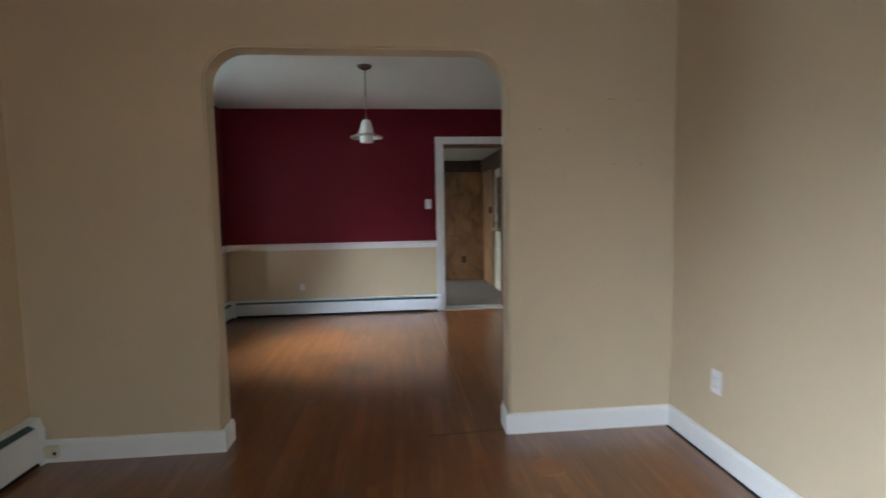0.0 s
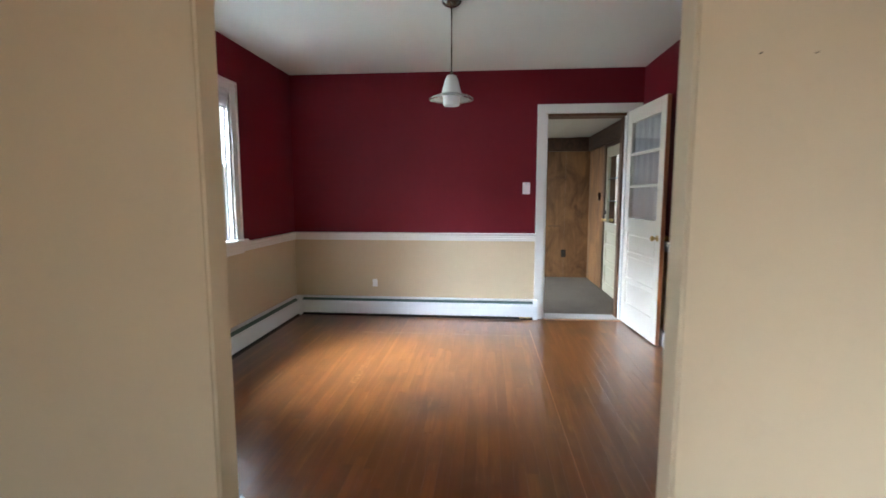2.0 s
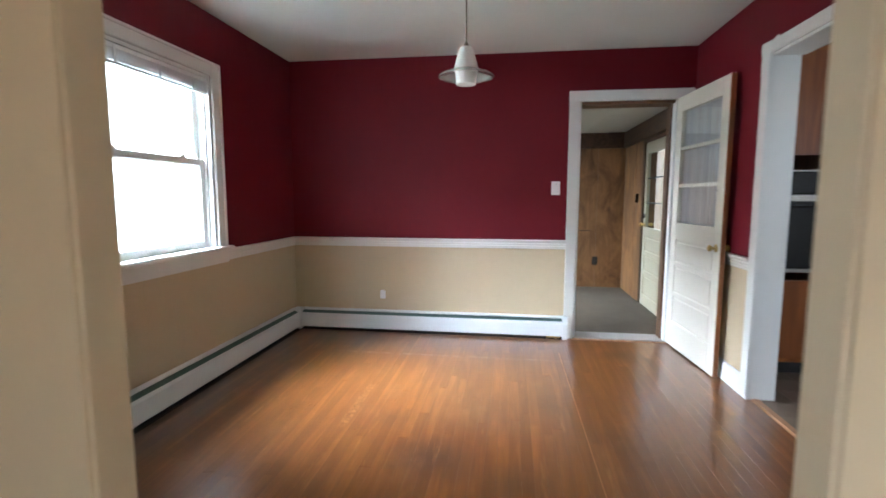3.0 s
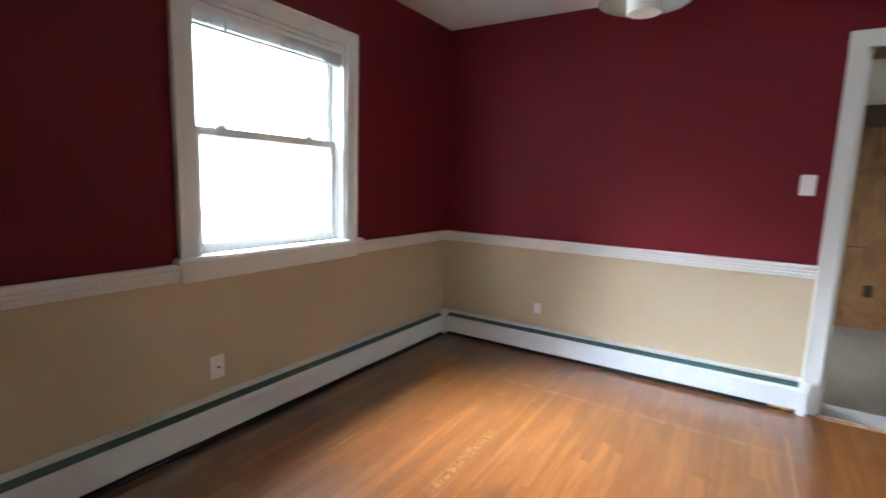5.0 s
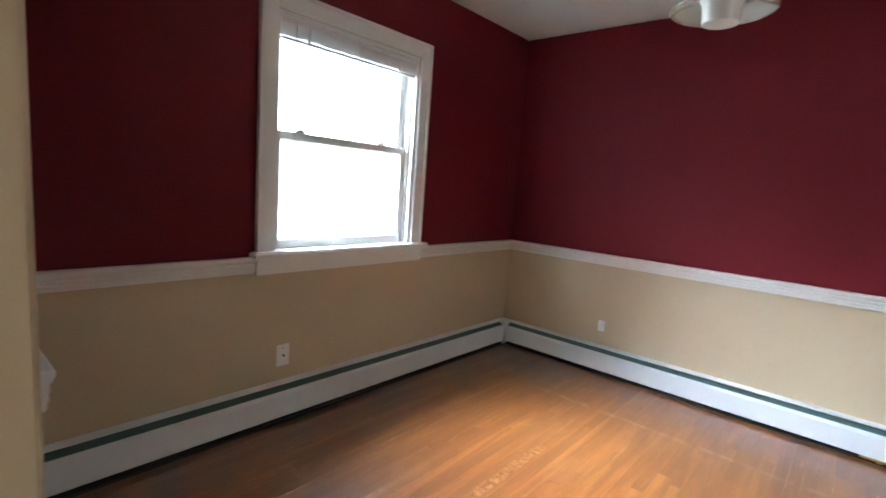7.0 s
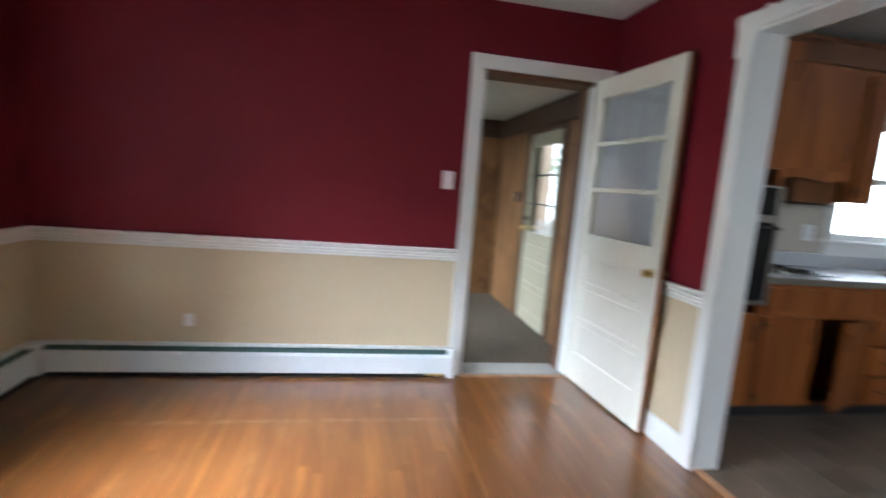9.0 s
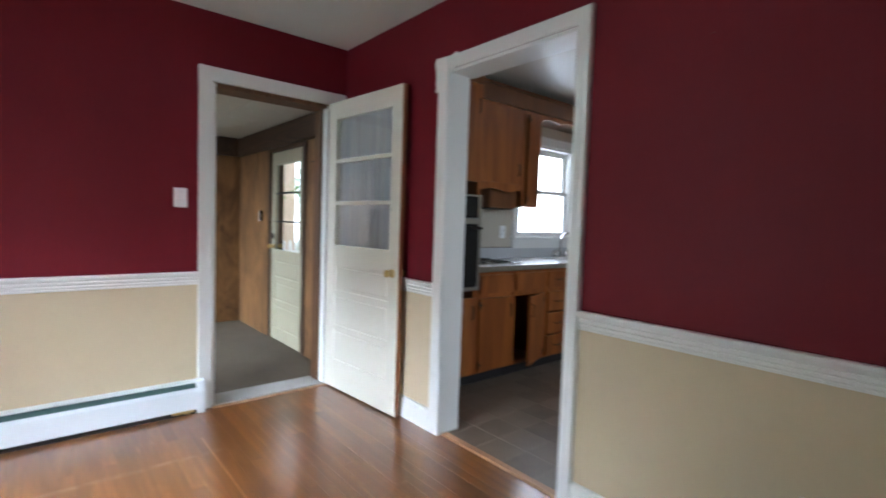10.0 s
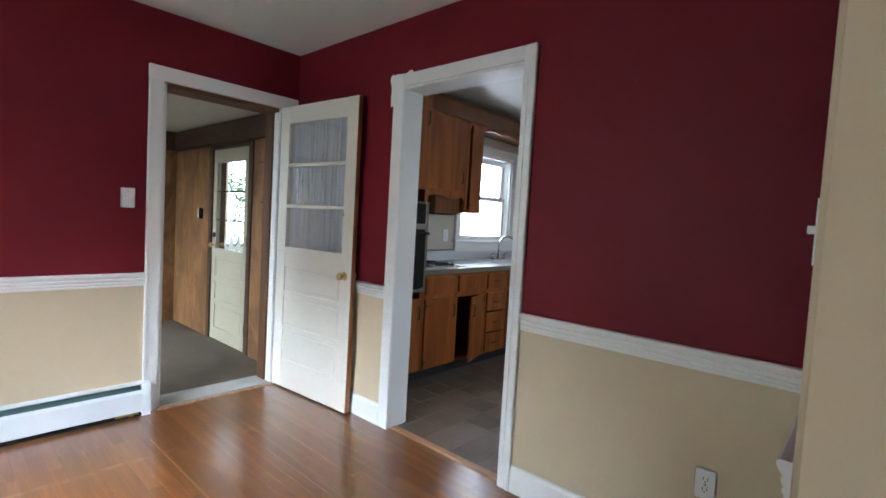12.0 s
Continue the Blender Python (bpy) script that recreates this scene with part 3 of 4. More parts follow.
# ---- dining window ----
def sash_window(name, m, w, z0, z1, mat, label, stool=True, cas=0.083, wall=0.2, locks=True):
    """A double-hung window; local x across the opening, y outwards through the wall, face of the wall at 0."""
    win = new(name)
    win.matrix_world = m
    tagged(win, label, "window", kind="structure")
    h = w / 2
    for x0, x1 in ((-h - cas, -h), (h, h + cas)):
        c = part("casing", boxes((x0, x1, -0.018, 0, z0, z1 + cas), bevel=0.004, seg=2), mat, win)
        part("back_band", boxes(((x0 - 0.004, x0 + 0.014) if x0 < 0 else (x1 - 0.014, x1 + 0.004)) + (-0.028, 0, z0, z1 + cas), bevel=0.003), mat, c)
    head = part("head_casing", boxes((-h, h, -0.018, 0, z1, z1 + cas), bevel=0.004, seg=2), mat, win)
    part("back_band", boxes((-h - cas, h + cas, -0.028, 0, z1 + cas - 0.014, z1 + cas + 0.004), bevel=0.003), mat, head)
    for x0, x1 in ((-h, -h + 0.022), (h - 0.022, h)):
        part("jamb", boxes((x0, x1, 0, wall, z0, z1)), mat, win)
        part("stop", boxes(((x0 + 0.022, x0 + 0.034) if x0 < 0 else (x1 - 0.034, x1 - 0.022)) + (0.03, 0.05, z0, z1), bevel=0.002), mat, win)
    part("head_jamb", boxes((-h + 0.022, h - 0.022, 0, wall, z1 - 0.022, z1)), mat, win)
    if stool:
        part("stool", boxes((-h - cas - 0.03, h + cas + 0.045, -0.058, 0.06, z0 - 0.026, z0 + 0.002), bevel=0.008, seg=3), mat, win)
        part("apron", boxes((-h - cas - 0.004, h + cas + 0.004, -0.030, 0, z0 - 0.112, z0 - 0.026), bevel=0.004, seg=2), mat, win)
    part("sill", boxes((-h, h, 0.06, wall + 0.04, z0 - 0.03, z0), bevel=0.004), mat, win)
    mid = (z0 + z1) / 2
    for sash, y, lo, hi, bot, top in (("lower_sash", 0.052, z0, mid + 0.022, 0.050, 0.040), ("upper_sash", 0.092, mid - 0.022, z1 - 0.022, 0.040, 0.055)):
        a, b = -h + 0.024, h - 0.024
        s = part(sash, boxes((a, a + 0.045, y, y + 0.036, lo, hi), (b - 0.045, b, y, y + 0.036, lo, hi), (a + 0.045, b - 0.045, y, y + 0.036, lo, lo + bot), (a + 0.045, b - 0.045, y, y + 0.036, hi - top, hi), bevel=0.003), mat, win)
        p = part("pane", boxes((a + 0.043, b - 0.043, y + 0.016, y + 0.020, lo + bot - 0.002, hi - top + 0.002)), M["glass"], s)
        p.visible_shadow = False
    if locks:
        for x in (-h * 0.62, h * 0.52):
            part("sash_lock", boxes((x - 0.028, x + 0.028, 0.056, 0.078, mid + 0.022, mid + 0.034), (x - 0.012, x + 0.016, 0.050, 0.070, mid + 0.034, mid + 0.042), bevel=0.003), M["white"], win)
    return win


to_west = Matrix.Translation((XW, (WY0 + WY1) / 2, 0)) @ Matrix.Rotation(radians(90), 4, "Z")
sash_window("window_1", to_west, WY1 - WY0, WZ0, WZ1, M["white"], "white double-hung wooden sash window with blind drawn up")

blind = new("window_blind")
blind.matrix_world = to_west
tagged(blind, "white slatted mini blind drawn up tight", "blind")
part("headrail", boxes((-0.456, 0.456, 0.004, 0.030, 1.992, 2.017), bevel=0.002), M["plastic"], blind)
for k in range(14):
    part("slat", boxes((-0.450, 0.450, 0.003 + 0.001 * (k % 2), 0.029, 1.987 - 0.0042 * k, 1.9888 - 0.0042 * k)), M["plastic"], blind)
part("bottom_rail", boxes((-0.450, 0.450, 0.005, 0.027, 1.914, 1.927), bevel=0.003), M["plastic"], blind)
for x in (-0.30, 0.02, 0.31):
    part("ladder_cord", boxes((x - 0.008, x + 0.008, 0.0005, 0.0025, 1.914, 2.007)), M["plastic"], blind)
part("tilt_wand", tube([(-0.375, -0.004, 1.997), (-0.377, -0.006, 1.62), (-0.380, -0.005, 1.25)], 0.0032, 8), M["plastic"], blind, "thin clear plastic wand")


# ---- baseboard heaters ----
def heater_sections(height, deep=0.062):
    back = [(0, 0.004), (0.006, 0.004), (0.006, height - 0.004), (deep * 0.62, height - 0.012), (deep * 0.62, height - 0.008), (0.004, height), (0, height)]
    front = [(deep - 0.004, 0.030), (deep, 0.028), (deep, height - 0.060), (deep - 0.008, height - 0.042), (deep - 0.012, height - 0.042), (deep - 0.004, height - 0.062)]
    fins = [(0.008, 0.06), (deep - 0.012, 0.06), (deep - 0.018, height - 0.042), (0.008, height - 0.024)]
    foot = [(0.006, 0.0), (deep - 0.010, 0.0), (deep - 0.010, 0.010), (0.006, 0.016)]
    return back, front, fins, foot


def heater(name, a, b, out, height, caps, label):
    h = thing(name, (a[0], a[1], 0), 0, label, "heater", "baseboard heaters")
    a0, b0 = (0, 0), (b[0] - a[0], b[1] - a[1])
    back, front, fins, foot = heater_sections(height)
    part("back_panel", run(back, a0, b0, out), M["heater"], h)
    part("front_cover", run(front, a0, b0, out), M["heater"], h)
    part("fin_element", run(fins, a0, b0, out), M["slot"], h, "dusty teal-grey fins in the slot")
    part("foot_rail", run(foot, a0, b0, out), M["dark"], h)
    along = Vector((b0[0], b0[1])).normalized()
    cap = [(0, 0), (0.066, 0.0), (0.066, height - 0.066), (0.048, height - 0.004), (0.004, height + 0.004), (0, height + 0.004)]
    for at, wide in caps:
        p = along * at
        part("end_cap", run(cap, (p.x, p.y), (p.x + along.x * wide, p.y + along.y * wide), out), M["heater"], h)
    return h


heater("baseboard_heater", (XW, YS + 0.002), (XW, YN - 0.075), W, 0.204, [(0.0, 0.03)], "white enamelled baseboard heater under the window")
north_heater = heater("baseboard_heater", (XW + 0.075, YN), (0.775, YN), N, 0.200, [(2.395, 0.045)], "white enamelled baseboard heater with an open slot")
part("pipe_valve", tube([(2.26, -0.050, 0.018), (2.38, -0.050, 0.018)], 0.009, 10), M["brass"], north_heater, "brass pipe end below the cover")
part("pipe_nut", lathe([(0.013, -0.012), (0.015, -0.008), (0.015, 0.008), (0.013, 0.012)], 6, Matrix.Translation((2.34, -0.052, 0.018)) @ Matrix.Rotation(radians(90), 4, "Y")), M["brass"], north_heater)
part("corner_cap", boxes((-0.075, -0.008, -0.078, -0.001, 0.0, 0.200), (-0.074, -0.002, -0.075, -0.002, 0.01, 0.19), bevel=0.003), M["heater"], north_heater, "white enamelled inside corner cover")
heater("baseboard_heater", (LW, LS + 0.05), (LW, YA - 0.004), W, 0.235, [(YA - LS - 0.092, 0.036)], "white enamelled baseboard heater in the dim corner")


# ---- wall plates ----
def plate_thing(name, at, turn, sockets, label, w=0.070, h=0.114, toggle=0, mat="plastic"):
    """A cover plate on a wall; local -y looks into the room."""
    p = thing(name, at, turn, label, "outlet" if sockets else "light switch")
    part("plate", boxes((-w / 2, w / 2, -0.006, 0, -h / 2, h / 2), bevel=0.003, seg=2), M[mat], p)
    for z in (sockets or ()):
        s = part("socket", boxes((-0.017, 0.017, -0.0085, -0.005, z - 0.014, z + 0.014), bevel=0.003, seg=2), M[mat], p)
        part("slot", boxes((-0.0085, -0.0060, -0.0092, -0.008, z - 0.004, z + 0.007), (0.0060, 0.0085, -0.0092, -0.008, z - 0.004, z + 0.006), (-0.0022, 0.0022, -0.0092, -0.008, z - 0.010, z - 0.006)), M["dark"], s)
    for k in range(toggle):
        x = (k - (toggle - 1) / 2) * 0.046
        part("toggle", boxes((x - 0.005, x + 0.005, -0.020, -0.005, -0.004, 0.012), bevel=0.002), M[mat], p)
    part("screw", lathe([(0.0032, 0), (0.0030, 0.0012), (0.001, 0.0018)], 10, Matrix.Translation((0, -0.006, 0.0 if sockets else h / 2 - 0.02)) @ Matrix.Rotation(radians(90), 4, "X")), M["chrome"], p)
    return p


plate_thing("wall_switch", (0.687, YN, 1.317), 0, None, "white double wall switch on burgundy paint", 0.074, 0.116, 2)
plate_thing("wall_switch", (0.985, YS, 1.300), 180, None, "white toggle switch beside the archway", 0.070, 0.130, 1)
plate_thing("wall_outlet", (XE, 3.134, 0.379), -90, (-0.019, 0.019), "white duplex outlet on beige wall", 0.070, 0.114)
plate_thing("wall_outlet", (LE, 2.301, 0.385), -90, (-0.019, 0.019), "white duplex outlet low on beige wall", 0.074, 0.118)
jack = plate_thing("cable_outlet", (XW, 3.955, 0.338), 90, None, "white plate with a coaxial cable jack", 0.072, 0.116)
tagged(jack, category="outlet")
part("jack", lathe([(0.006, 0), (0.006, 0.006), (0.0045, 0.010), (0.0045, 0.014)], 12, Matrix.Translation((0, -0.005, 0)) @ Matrix.Rotation(radians(90), 4, "X")), M["nickel"], jack)
night = thing("plug_cover", (-0.852, YN, 0.345), 0, "small white plug-in box on beige wall", "outlet")
part("plate", boxes((-0.026, 0.026, -0.005, 0, -0.042, 0.034), bevel=0.003, seg=2), M["plastic"], night)
part("plug", boxes((-0.018, 0.020, -0.020, -0.004, -0.030, 0.040), bevel=0.005, seg=2), M["plastic"], night)
phone = thing("phone_jack", (-1.440, YA - 0.016, 0.062), 0, "aged ivory telephone jack on the baseboard", "phone jack")
part("box", boxes((-0.034, 0.034, -0.024, 0, -0.032, 0.032), bevel=0.006, seg=3), M["ivory"], phone)
part("port", boxes((0.012, 0.027, -0.027, -0.022, -0.012, 0.004), bevel=0.001), M["dark"], phone)

nail = solo("picture_nail", lathe([(0.0034, -0.004), (0.0034, 0.001), (0.002, 0.002)], 10, Matrix.Rotation(radians(90), 4, "X")), M["dark"], "dark nail hole in bare beige wall", "nail", "nails in the wall", m=pose(1.075, YA, 1.654))
for x, z in ((1.226, 1.652), (1.485, 1.467), (1.635, 1.465), (1.453, 1.811), (1.475, 1.811), (1.620, 1.806)):
    copy_thing(nail, pose(x, YA, z))
solo("picture_nail", lathe([(0.0022, -0.004), (0.0022, 0.001), (0.0014, 0.002)], 10, Matrix.Rotation(radians(90), 4, "Y")), M["nickel"], "tiny pale nail hole in burgundy wall", "nail", m=pose(XE, 3.50, 1.885))

# ---- pendant lamp ----
lamp = thing("pendant_lamp", (0.068, 4.335, CEIL), 0, "pendant lamp with frosted cone and clear glass disc", "lamp")
part("canopy", lathe([(0.003, -0.034), (0.022, -0.032), (0.050, -0.018), (0.062, -0.004), (0.063, 0.0)], 36), M["nickel"], lamp, "satin nickel ceiling canopy")
part("stem", lathe([(0.0042, -0.434), (0.0042, -0.030)], 12), M["nickel"], lamp)
part("collar", lathe([(0.011, -0.446), (0.013, -0.439), (0.010, -0.427), (0.006, -0.421)], 20), M["nickel"], lamp)
part("cone_shade", lathe([(0.048, -0.634), (0.052, -0.631), (0.054, -0.584), (0.060, -0.569), (0.064, -0.557), (0.054, -0.519), (0.042, -0.474), (0.030, -0.449), (0.012, -0.442)], 40), M["frosted"], lamp, "frosted white glass cone")
disc = [(0.066, -0.561), (0.090, -0.567), (0.125, -0.579), (0.143, -0.591), (0.146, -0.594), (0.143, -0.597), (0.125, -0.586), (0.090, -0.573), (0.066, -0.566)]
bm = bmesh.new()
rings = [[bm.verts.new((r * math.cos(2 * math.pi * k / 48), r * math.sin(2 * math.pi * k / 48), z)) for k in range(48)] for r, z in disc]
for a, b in zip(rings, rings[1:] + rings[:1]):
    for k in range(48):
        bm.faces.new((a[k], a[(k + 1) % 48], b[(k + 1) % 48], b[k])).smooth = True
bmesh.ops.recalc_face_normals(bm, faces=bm.faces)
part("glass_disc", bm, M["disc"], lamp, "clear greenish glass saucer")


# ---- doors ----
def glazed_door(name, m, w, h, paint_mat, edge_mat, glass_z, panels, label, curtain=False, knob_z=0.885, hinge_z=(0.20, 1.0, 1.78), stile=0.112, muntin_mat=None, side=1, muntin=0.013):
    """A door leaf with three panes over recessed panels; local x from the hinges, y through the leaf."""
    d = new(name)
    d.matrix_world = m
    tagged(d, label, "door")
    t = 0.036
    g0, g1 = glass_z
    part("stile", boxes((0, stile, 0, t, 0, h), bevel=0.002), paint_mat, d)
    part("stile", boxes((w - stile, w - 0.0012, 0, t, 0, h), bevel=0.002), paint_mat, d)
    part("edge_strip", boxes((w - 0.0012, w, 0.0015, t - 0.0015, 0.002, h - 0.002)), edge_mat, d, "bare brown wooden edge")
    part("top_rail", boxes((stile, w - stile, 0, t, g1, h), bevel=0.002), paint_mat, d)
    part("lock_rail", boxes((stile, w - stile, 0, t, panels[-1][1], g0), bevel=0.002), paint_mat, d)
    low = 0.0
    for z0, z1 in panels:
        part("rail", boxes((stile, w - stile, 0, t, low, z0), bevel=0.002), paint_mat, d)
        p = part("panel", boxes((stile - 0.004, w - stile + 0.004, 0.010, t - 0.010, z0 - 0.004, z1 + 0.004)), paint_mat, d)
        part("raised_field", boxes((stile + 0.022, w - stile - 0.022, 0.005, t - 0.005, z0 + 0.020, z1 - 0.020), bevel=0.004), paint_mat, p)
        low = z1
    step = (g1 - g0) / 3
    for k in range(3):
        z0, z1 = g0 + k * step, g0 + (k + 1) * step
        if k:
            part("muntin", boxes((stile, w - stile, 0.002, t - 0.002, z0 - muntin, z0 + muntin), bevel=0.003), muntin_mat or paint_mat, d)
        p = part("pane", boxes((stile - 0.003, w - stile + 0.003, 0.016, 0.019, z0 + 0.010, z1 - 0.010)), M["glass"], d)
        p.visible_shadow = False
    if curtain:
        bm = bmesh.new()
        n = 150
        cols = []
        for i in range(n + 1):
            x = stile - 0.02 + (w - 2 * stile + 0.04) * i / n
            y = t + 0.006 + 0.005 * math.sin(i * 0.55) + 0.003 * math.sin(i * 1.31 + 1)
            cols.append([bm.verts.new((x, y, z)) for z in (g0 - 0.03, (g0 + g1) / 2, g1 + 0.03)])
        for a, b in zip(cols, cols[1:]):
            for k in range(2):
                bm.faces.new((a[k], b[k], b[k + 1], a[k + 1])).smooth = True
        bmesh.ops.solidify(bm, geom=list(bm.faces), thickness=0.001)
        part("curtain", bm, M["curtain"], d, "grey striped sheer curtain behind the panes")
        part("curtain_rod", boxes((stile - 0.03, w - stile + 0.03, t, t + 0.014, g1 + 0.028, g1 + 0.036), bevel=0.002), M["brass"], d)
    for sgn, y in ((-1, 0.0), (1, t)):
        turn = Matrix.Translation((w - 0.062, y, knob_z)) @ Matrix.Rotation(radians(90 if sgn < 0 else -90), 4, "X")
        k = part("knob", lathe([(0.010, 0.004), (0.009, 0.020), (0.017, 0.028), (0.024, 0.040), (0.021, 0.050), (0.010, 0.055)], 24, turn), M["brass"], d, "round worn brass door knob")
        part("rosette", lathe([(0.028, 0.0), (0.028, 0.003), (0.020, 0.006), (0.011, 0.007)], 24, turn), M["brass"], k)
    for z in hinge_z:
        part("hinge", boxes((-0.006, 0.026, t if side > 0 else -0.003, t + 0.003 if side > 0 else 0.0, z - 0.045, z + 0.045), bevel=0.001), M["iron"], d)
    return d


den_leaf = glazed_door("dining_door", pose(1.636, YN - 0.022, 0.012, 0, 0, math.degrees(math.atan2(-0.815, 0.062))), 0.82, 2.026, M["cream"], M["edge"], (1.026, 1.905),
                       [(0.205, 0.425), (0.455, 0.675), (0.705, 0.885)], "cream painted door standing open with curtained panes", curtain=True, stile=0.100)
part("curtain_hook", tube([(0.735, 0.0, 1.275), (0.735, -0.012, 1.272), (0.737, -0.016, 1.282), (0.735, -0.010, 1.292)], 0.0022, 8), M["nickel"], den_leaf)

olive = paint("aged_cream_paint", (0.40, 0.37, 0.26), 0.45, 0.05, 110, 0.08)
garden_door = glazed_door("garden_door", pose(DE + 0.030, EX0, DZ + 0.008, 0, 0, 90), EX1 - EX0, EXT - DZ - 0.012, olive, olive, (0.900, 1.735),
                          [(0.12, 0.35), (0.40, 0.58), (0.63, 0.80)], "aged cream garden door with three panes, closed", stile=0.085, knob_z=0.93, muntin_mat=M["iron"], side=1, muntin=0.007)
part("deadbolt", lathe([(0.026, 0), (0.026, 0.008), (0.015, 0.014)], 20, Matrix.Translation((EX1 - EX0 - 0.05, 0.036, 1.03)) @ Matrix.Rotation(radians(-90), 4, "X")), M["iron"], garden_door)
frame_g = thing("garden_door_frame", (DE, 0, 0), 0, "dark stained wooden door frame", "door frame", kind="structure")
casing(frame_g, [(-0.020, 0.120, EX0 - 0.075, EX0 - 0.002, DZ, EXT + 0.038), (-0.020, 0.120, EX1 + 0.002, EX1 + 0.075, DZ, EXT + 0.038)], M["pine_dark"])
casing(frame_g, [(-0.020, 0.120, EX0 - 0.002, EX1 + 0.002, EXT + 0.002, EXT + 0.038)], M["pine_dark"], "head_casing")

# ---- den ----
for a, b, out in (((DE, YN + 0.17), (DE, DN), E_), ((DWX, DN), (DE, DN), N)):
    solo("trim_den_beam", run([(0, BEAM), (0.045, BEAM), (0.050, BEAM + 0.007), (0.050, DCEIL), (0, DCEIL)], a, b, out), M["pine_dark"], "dark stained board round the ceiling", "trim", kind="structure")
thermo = thing("wall_thermostat", (DE - 0.014, 7.88, 1.23), -90, "small black and white wall thermostat", "thermostat")
part("body", boxes((-0.030, 0.030, -0.030, 0, -0.055, 0.055), bevel=0.006, seg=2), M["black"], thermo)
part("cover", boxes((-0.052, -0.030, -0.026, 0, -0.050, 0.050), bevel=0.004, seg=2), M["plastic"], thermo)
out_d = plate_thing("wall_outlet", (1.475, DN - 0.014, 0.36), 0, (-0.019, 0.019), "dark brown outlet on pine panelling", 0.072, 0.116, mat="iron")
for x, y, z, turn in ((1.32, DN - 0.016, 0.78, 0), (DE - 0.016, 6.62, 1.70, -90), (DE - 0.016, 6.57, 1.36, -90)):
    h = thing("wall_bracket", (x, y, z), turn, "thin dark shelf bracket on pine panelling", "bracket", "shelf brackets")
    part("strip", boxes((-0.09, 0.09, -0.006, 0, -0.004, 0.004), bevel=0.001), M["iron"], h)
    part("lip", boxes((-0.09, 0.09, -0.012, -0.006, 0.001, 0.004)), M["iron"], h)


# ---- kitchen ----
FRONT, UP = 5.335, 5.605


def hinge_h(parent, x, z, y=-0.004):
    part("hinge", boxes((x - 0.004, x + 0.030, y - 0.003, y, z - 0.006, z + 0.006), (x - 0.006, x + 0.006, y - 0.004, y, z - 0.030, z + 0.030), bevel=0.001), M["iron"], parent)


def cabinet(name, x0, x1, y0, z0, z1, label, fronts, depth=0.60, toe=0.0, group=""):
    """A cabinet unit; fronts are (kind, x0, x1, z0, z1, open angle, hinge side)."""
    c = thing(name, (x0, y0, 0), 0, label, "cabinet", group)
    w = x1 - x0
    part("body", boxes((0, 0.018, 0.004, depth, z0, z1), (w - 0.018, w, 0.004, depth, z0, z1), (0.018, w - 0.018, 0.004, depth, z0, z0 + 0.018),
                       (0.018, w - 0.018, 0.004, depth, z1 - 0.018, z1), (0.018, w - 0.018, depth - 0.012, depth, z0 + 0.018, z1 - 0.018)), M["cab_dark"], c)
    rails = [(0, 0.030, -0.012, 0.004, z0, z1), (w - 0.030, w, -0.012, 0.004, z0, z1), (0.030, w - 0.030, -0.012, 0.004, z1 - 0.03, z1), (0.030, w - 0.030, -0.012, 0.004, z0, z0 + 0.03)]
    if any(hi == 0.665 for _, _, _, _, hi, _, _ in fronts):
        rails.append((0.030, w - 0.030, -0.012, 0.004, 0.655, 0.710))
    part("face_frame", boxes(*rails, bevel=0.001), M["cab"], c)
    if toe:
        part("toe_kick", boxes((0, w, 0.06, 0.08, 0, z0)), M["dark"], c)
    for kind, a, b, lo, hi, angle, side in fronts:
        fw = b - a
        me = boxes((0, fw, -0.019, 0, 0, hi - lo), bevel=0.004, seg=2)
        if side > 0:
            me.transform(Matrix.Translation((-fw, 0, 0)))
        f = part(kind, me, M["cab"], c)
        f.matrix_basis = pose(a if side <= 0 else b, -0.013, lo, 0, 0, angle)
        mid = fw * 0.5 * (1 if side <= 0 else -1)
        if kind == "drawer":
            part("handle", tube([(mid - 0.045, -0.019, (hi - lo) / 2), (mid - 0.040, -0.036, (hi - lo) / 2 - 0.004), (mid + 0.040, -0.036, (hi - lo) / 2 - 0.004), (mid + 0.045, -0.019, (hi - lo) / 2)], 0.004, 8), M["iron"], f)
        elif kind == "door":
            hx = (fw - 0.035) * (1 if side <= 0 else -1)
            hz = (hi - lo) * (0.80 if z0 < 0.5 else 0.20)
            part("handle", tube([(hx, -0.019, hz - 0.05), (hx, -0.038, hz - 0.04), (hx + 0.004, -0.034, hz), (hx, -0.038, hz + 0.04), (hx, -0.019, hz + 0.05)], 0.0045, 8), M["iron"], f)
            for z in (0.05, hi - lo - 0.05):
                hinge_h(f, 0.0 if side <= 0 else -0.026, z, -0.019)
    return c


G = "kitchen cabinets"
cabinet("oven_cabinet", XE + 0.18, 2.497, FRONT, 0.10, 2.22, "tall amber wood oven cabinet", [("door", 0.03, 0.515, 0.13, 0.68, 0, -1), ("door", 0.03, 0.515, 1.52, 2.19, 0, -1)], 0.60, 0.1, G)
cabinet("base_cabinet", 2.50, 2.895, FRONT, 0.10, 0.86, "amber wood base cabinet below the cooktop", [("door", 0.02, 0.385, 0.115, 0.665, 0, -1), ("front_panel", 0.02, 0.385, 0.70, 0.840, 0, -1)], 0.60, 0.1, G)
cabinet("base_cabinet", 2.90, 3.305, FRONT, 0.10, 0.86, "amber wood base cabinet with door ajar", [("door", 0.02, 0.385, 0.115, 0.665, 20, 1), ("front_panel", 0.02, 0.385, 0.70, 0.840, 0, -1)], 0.60, 0.1, G)
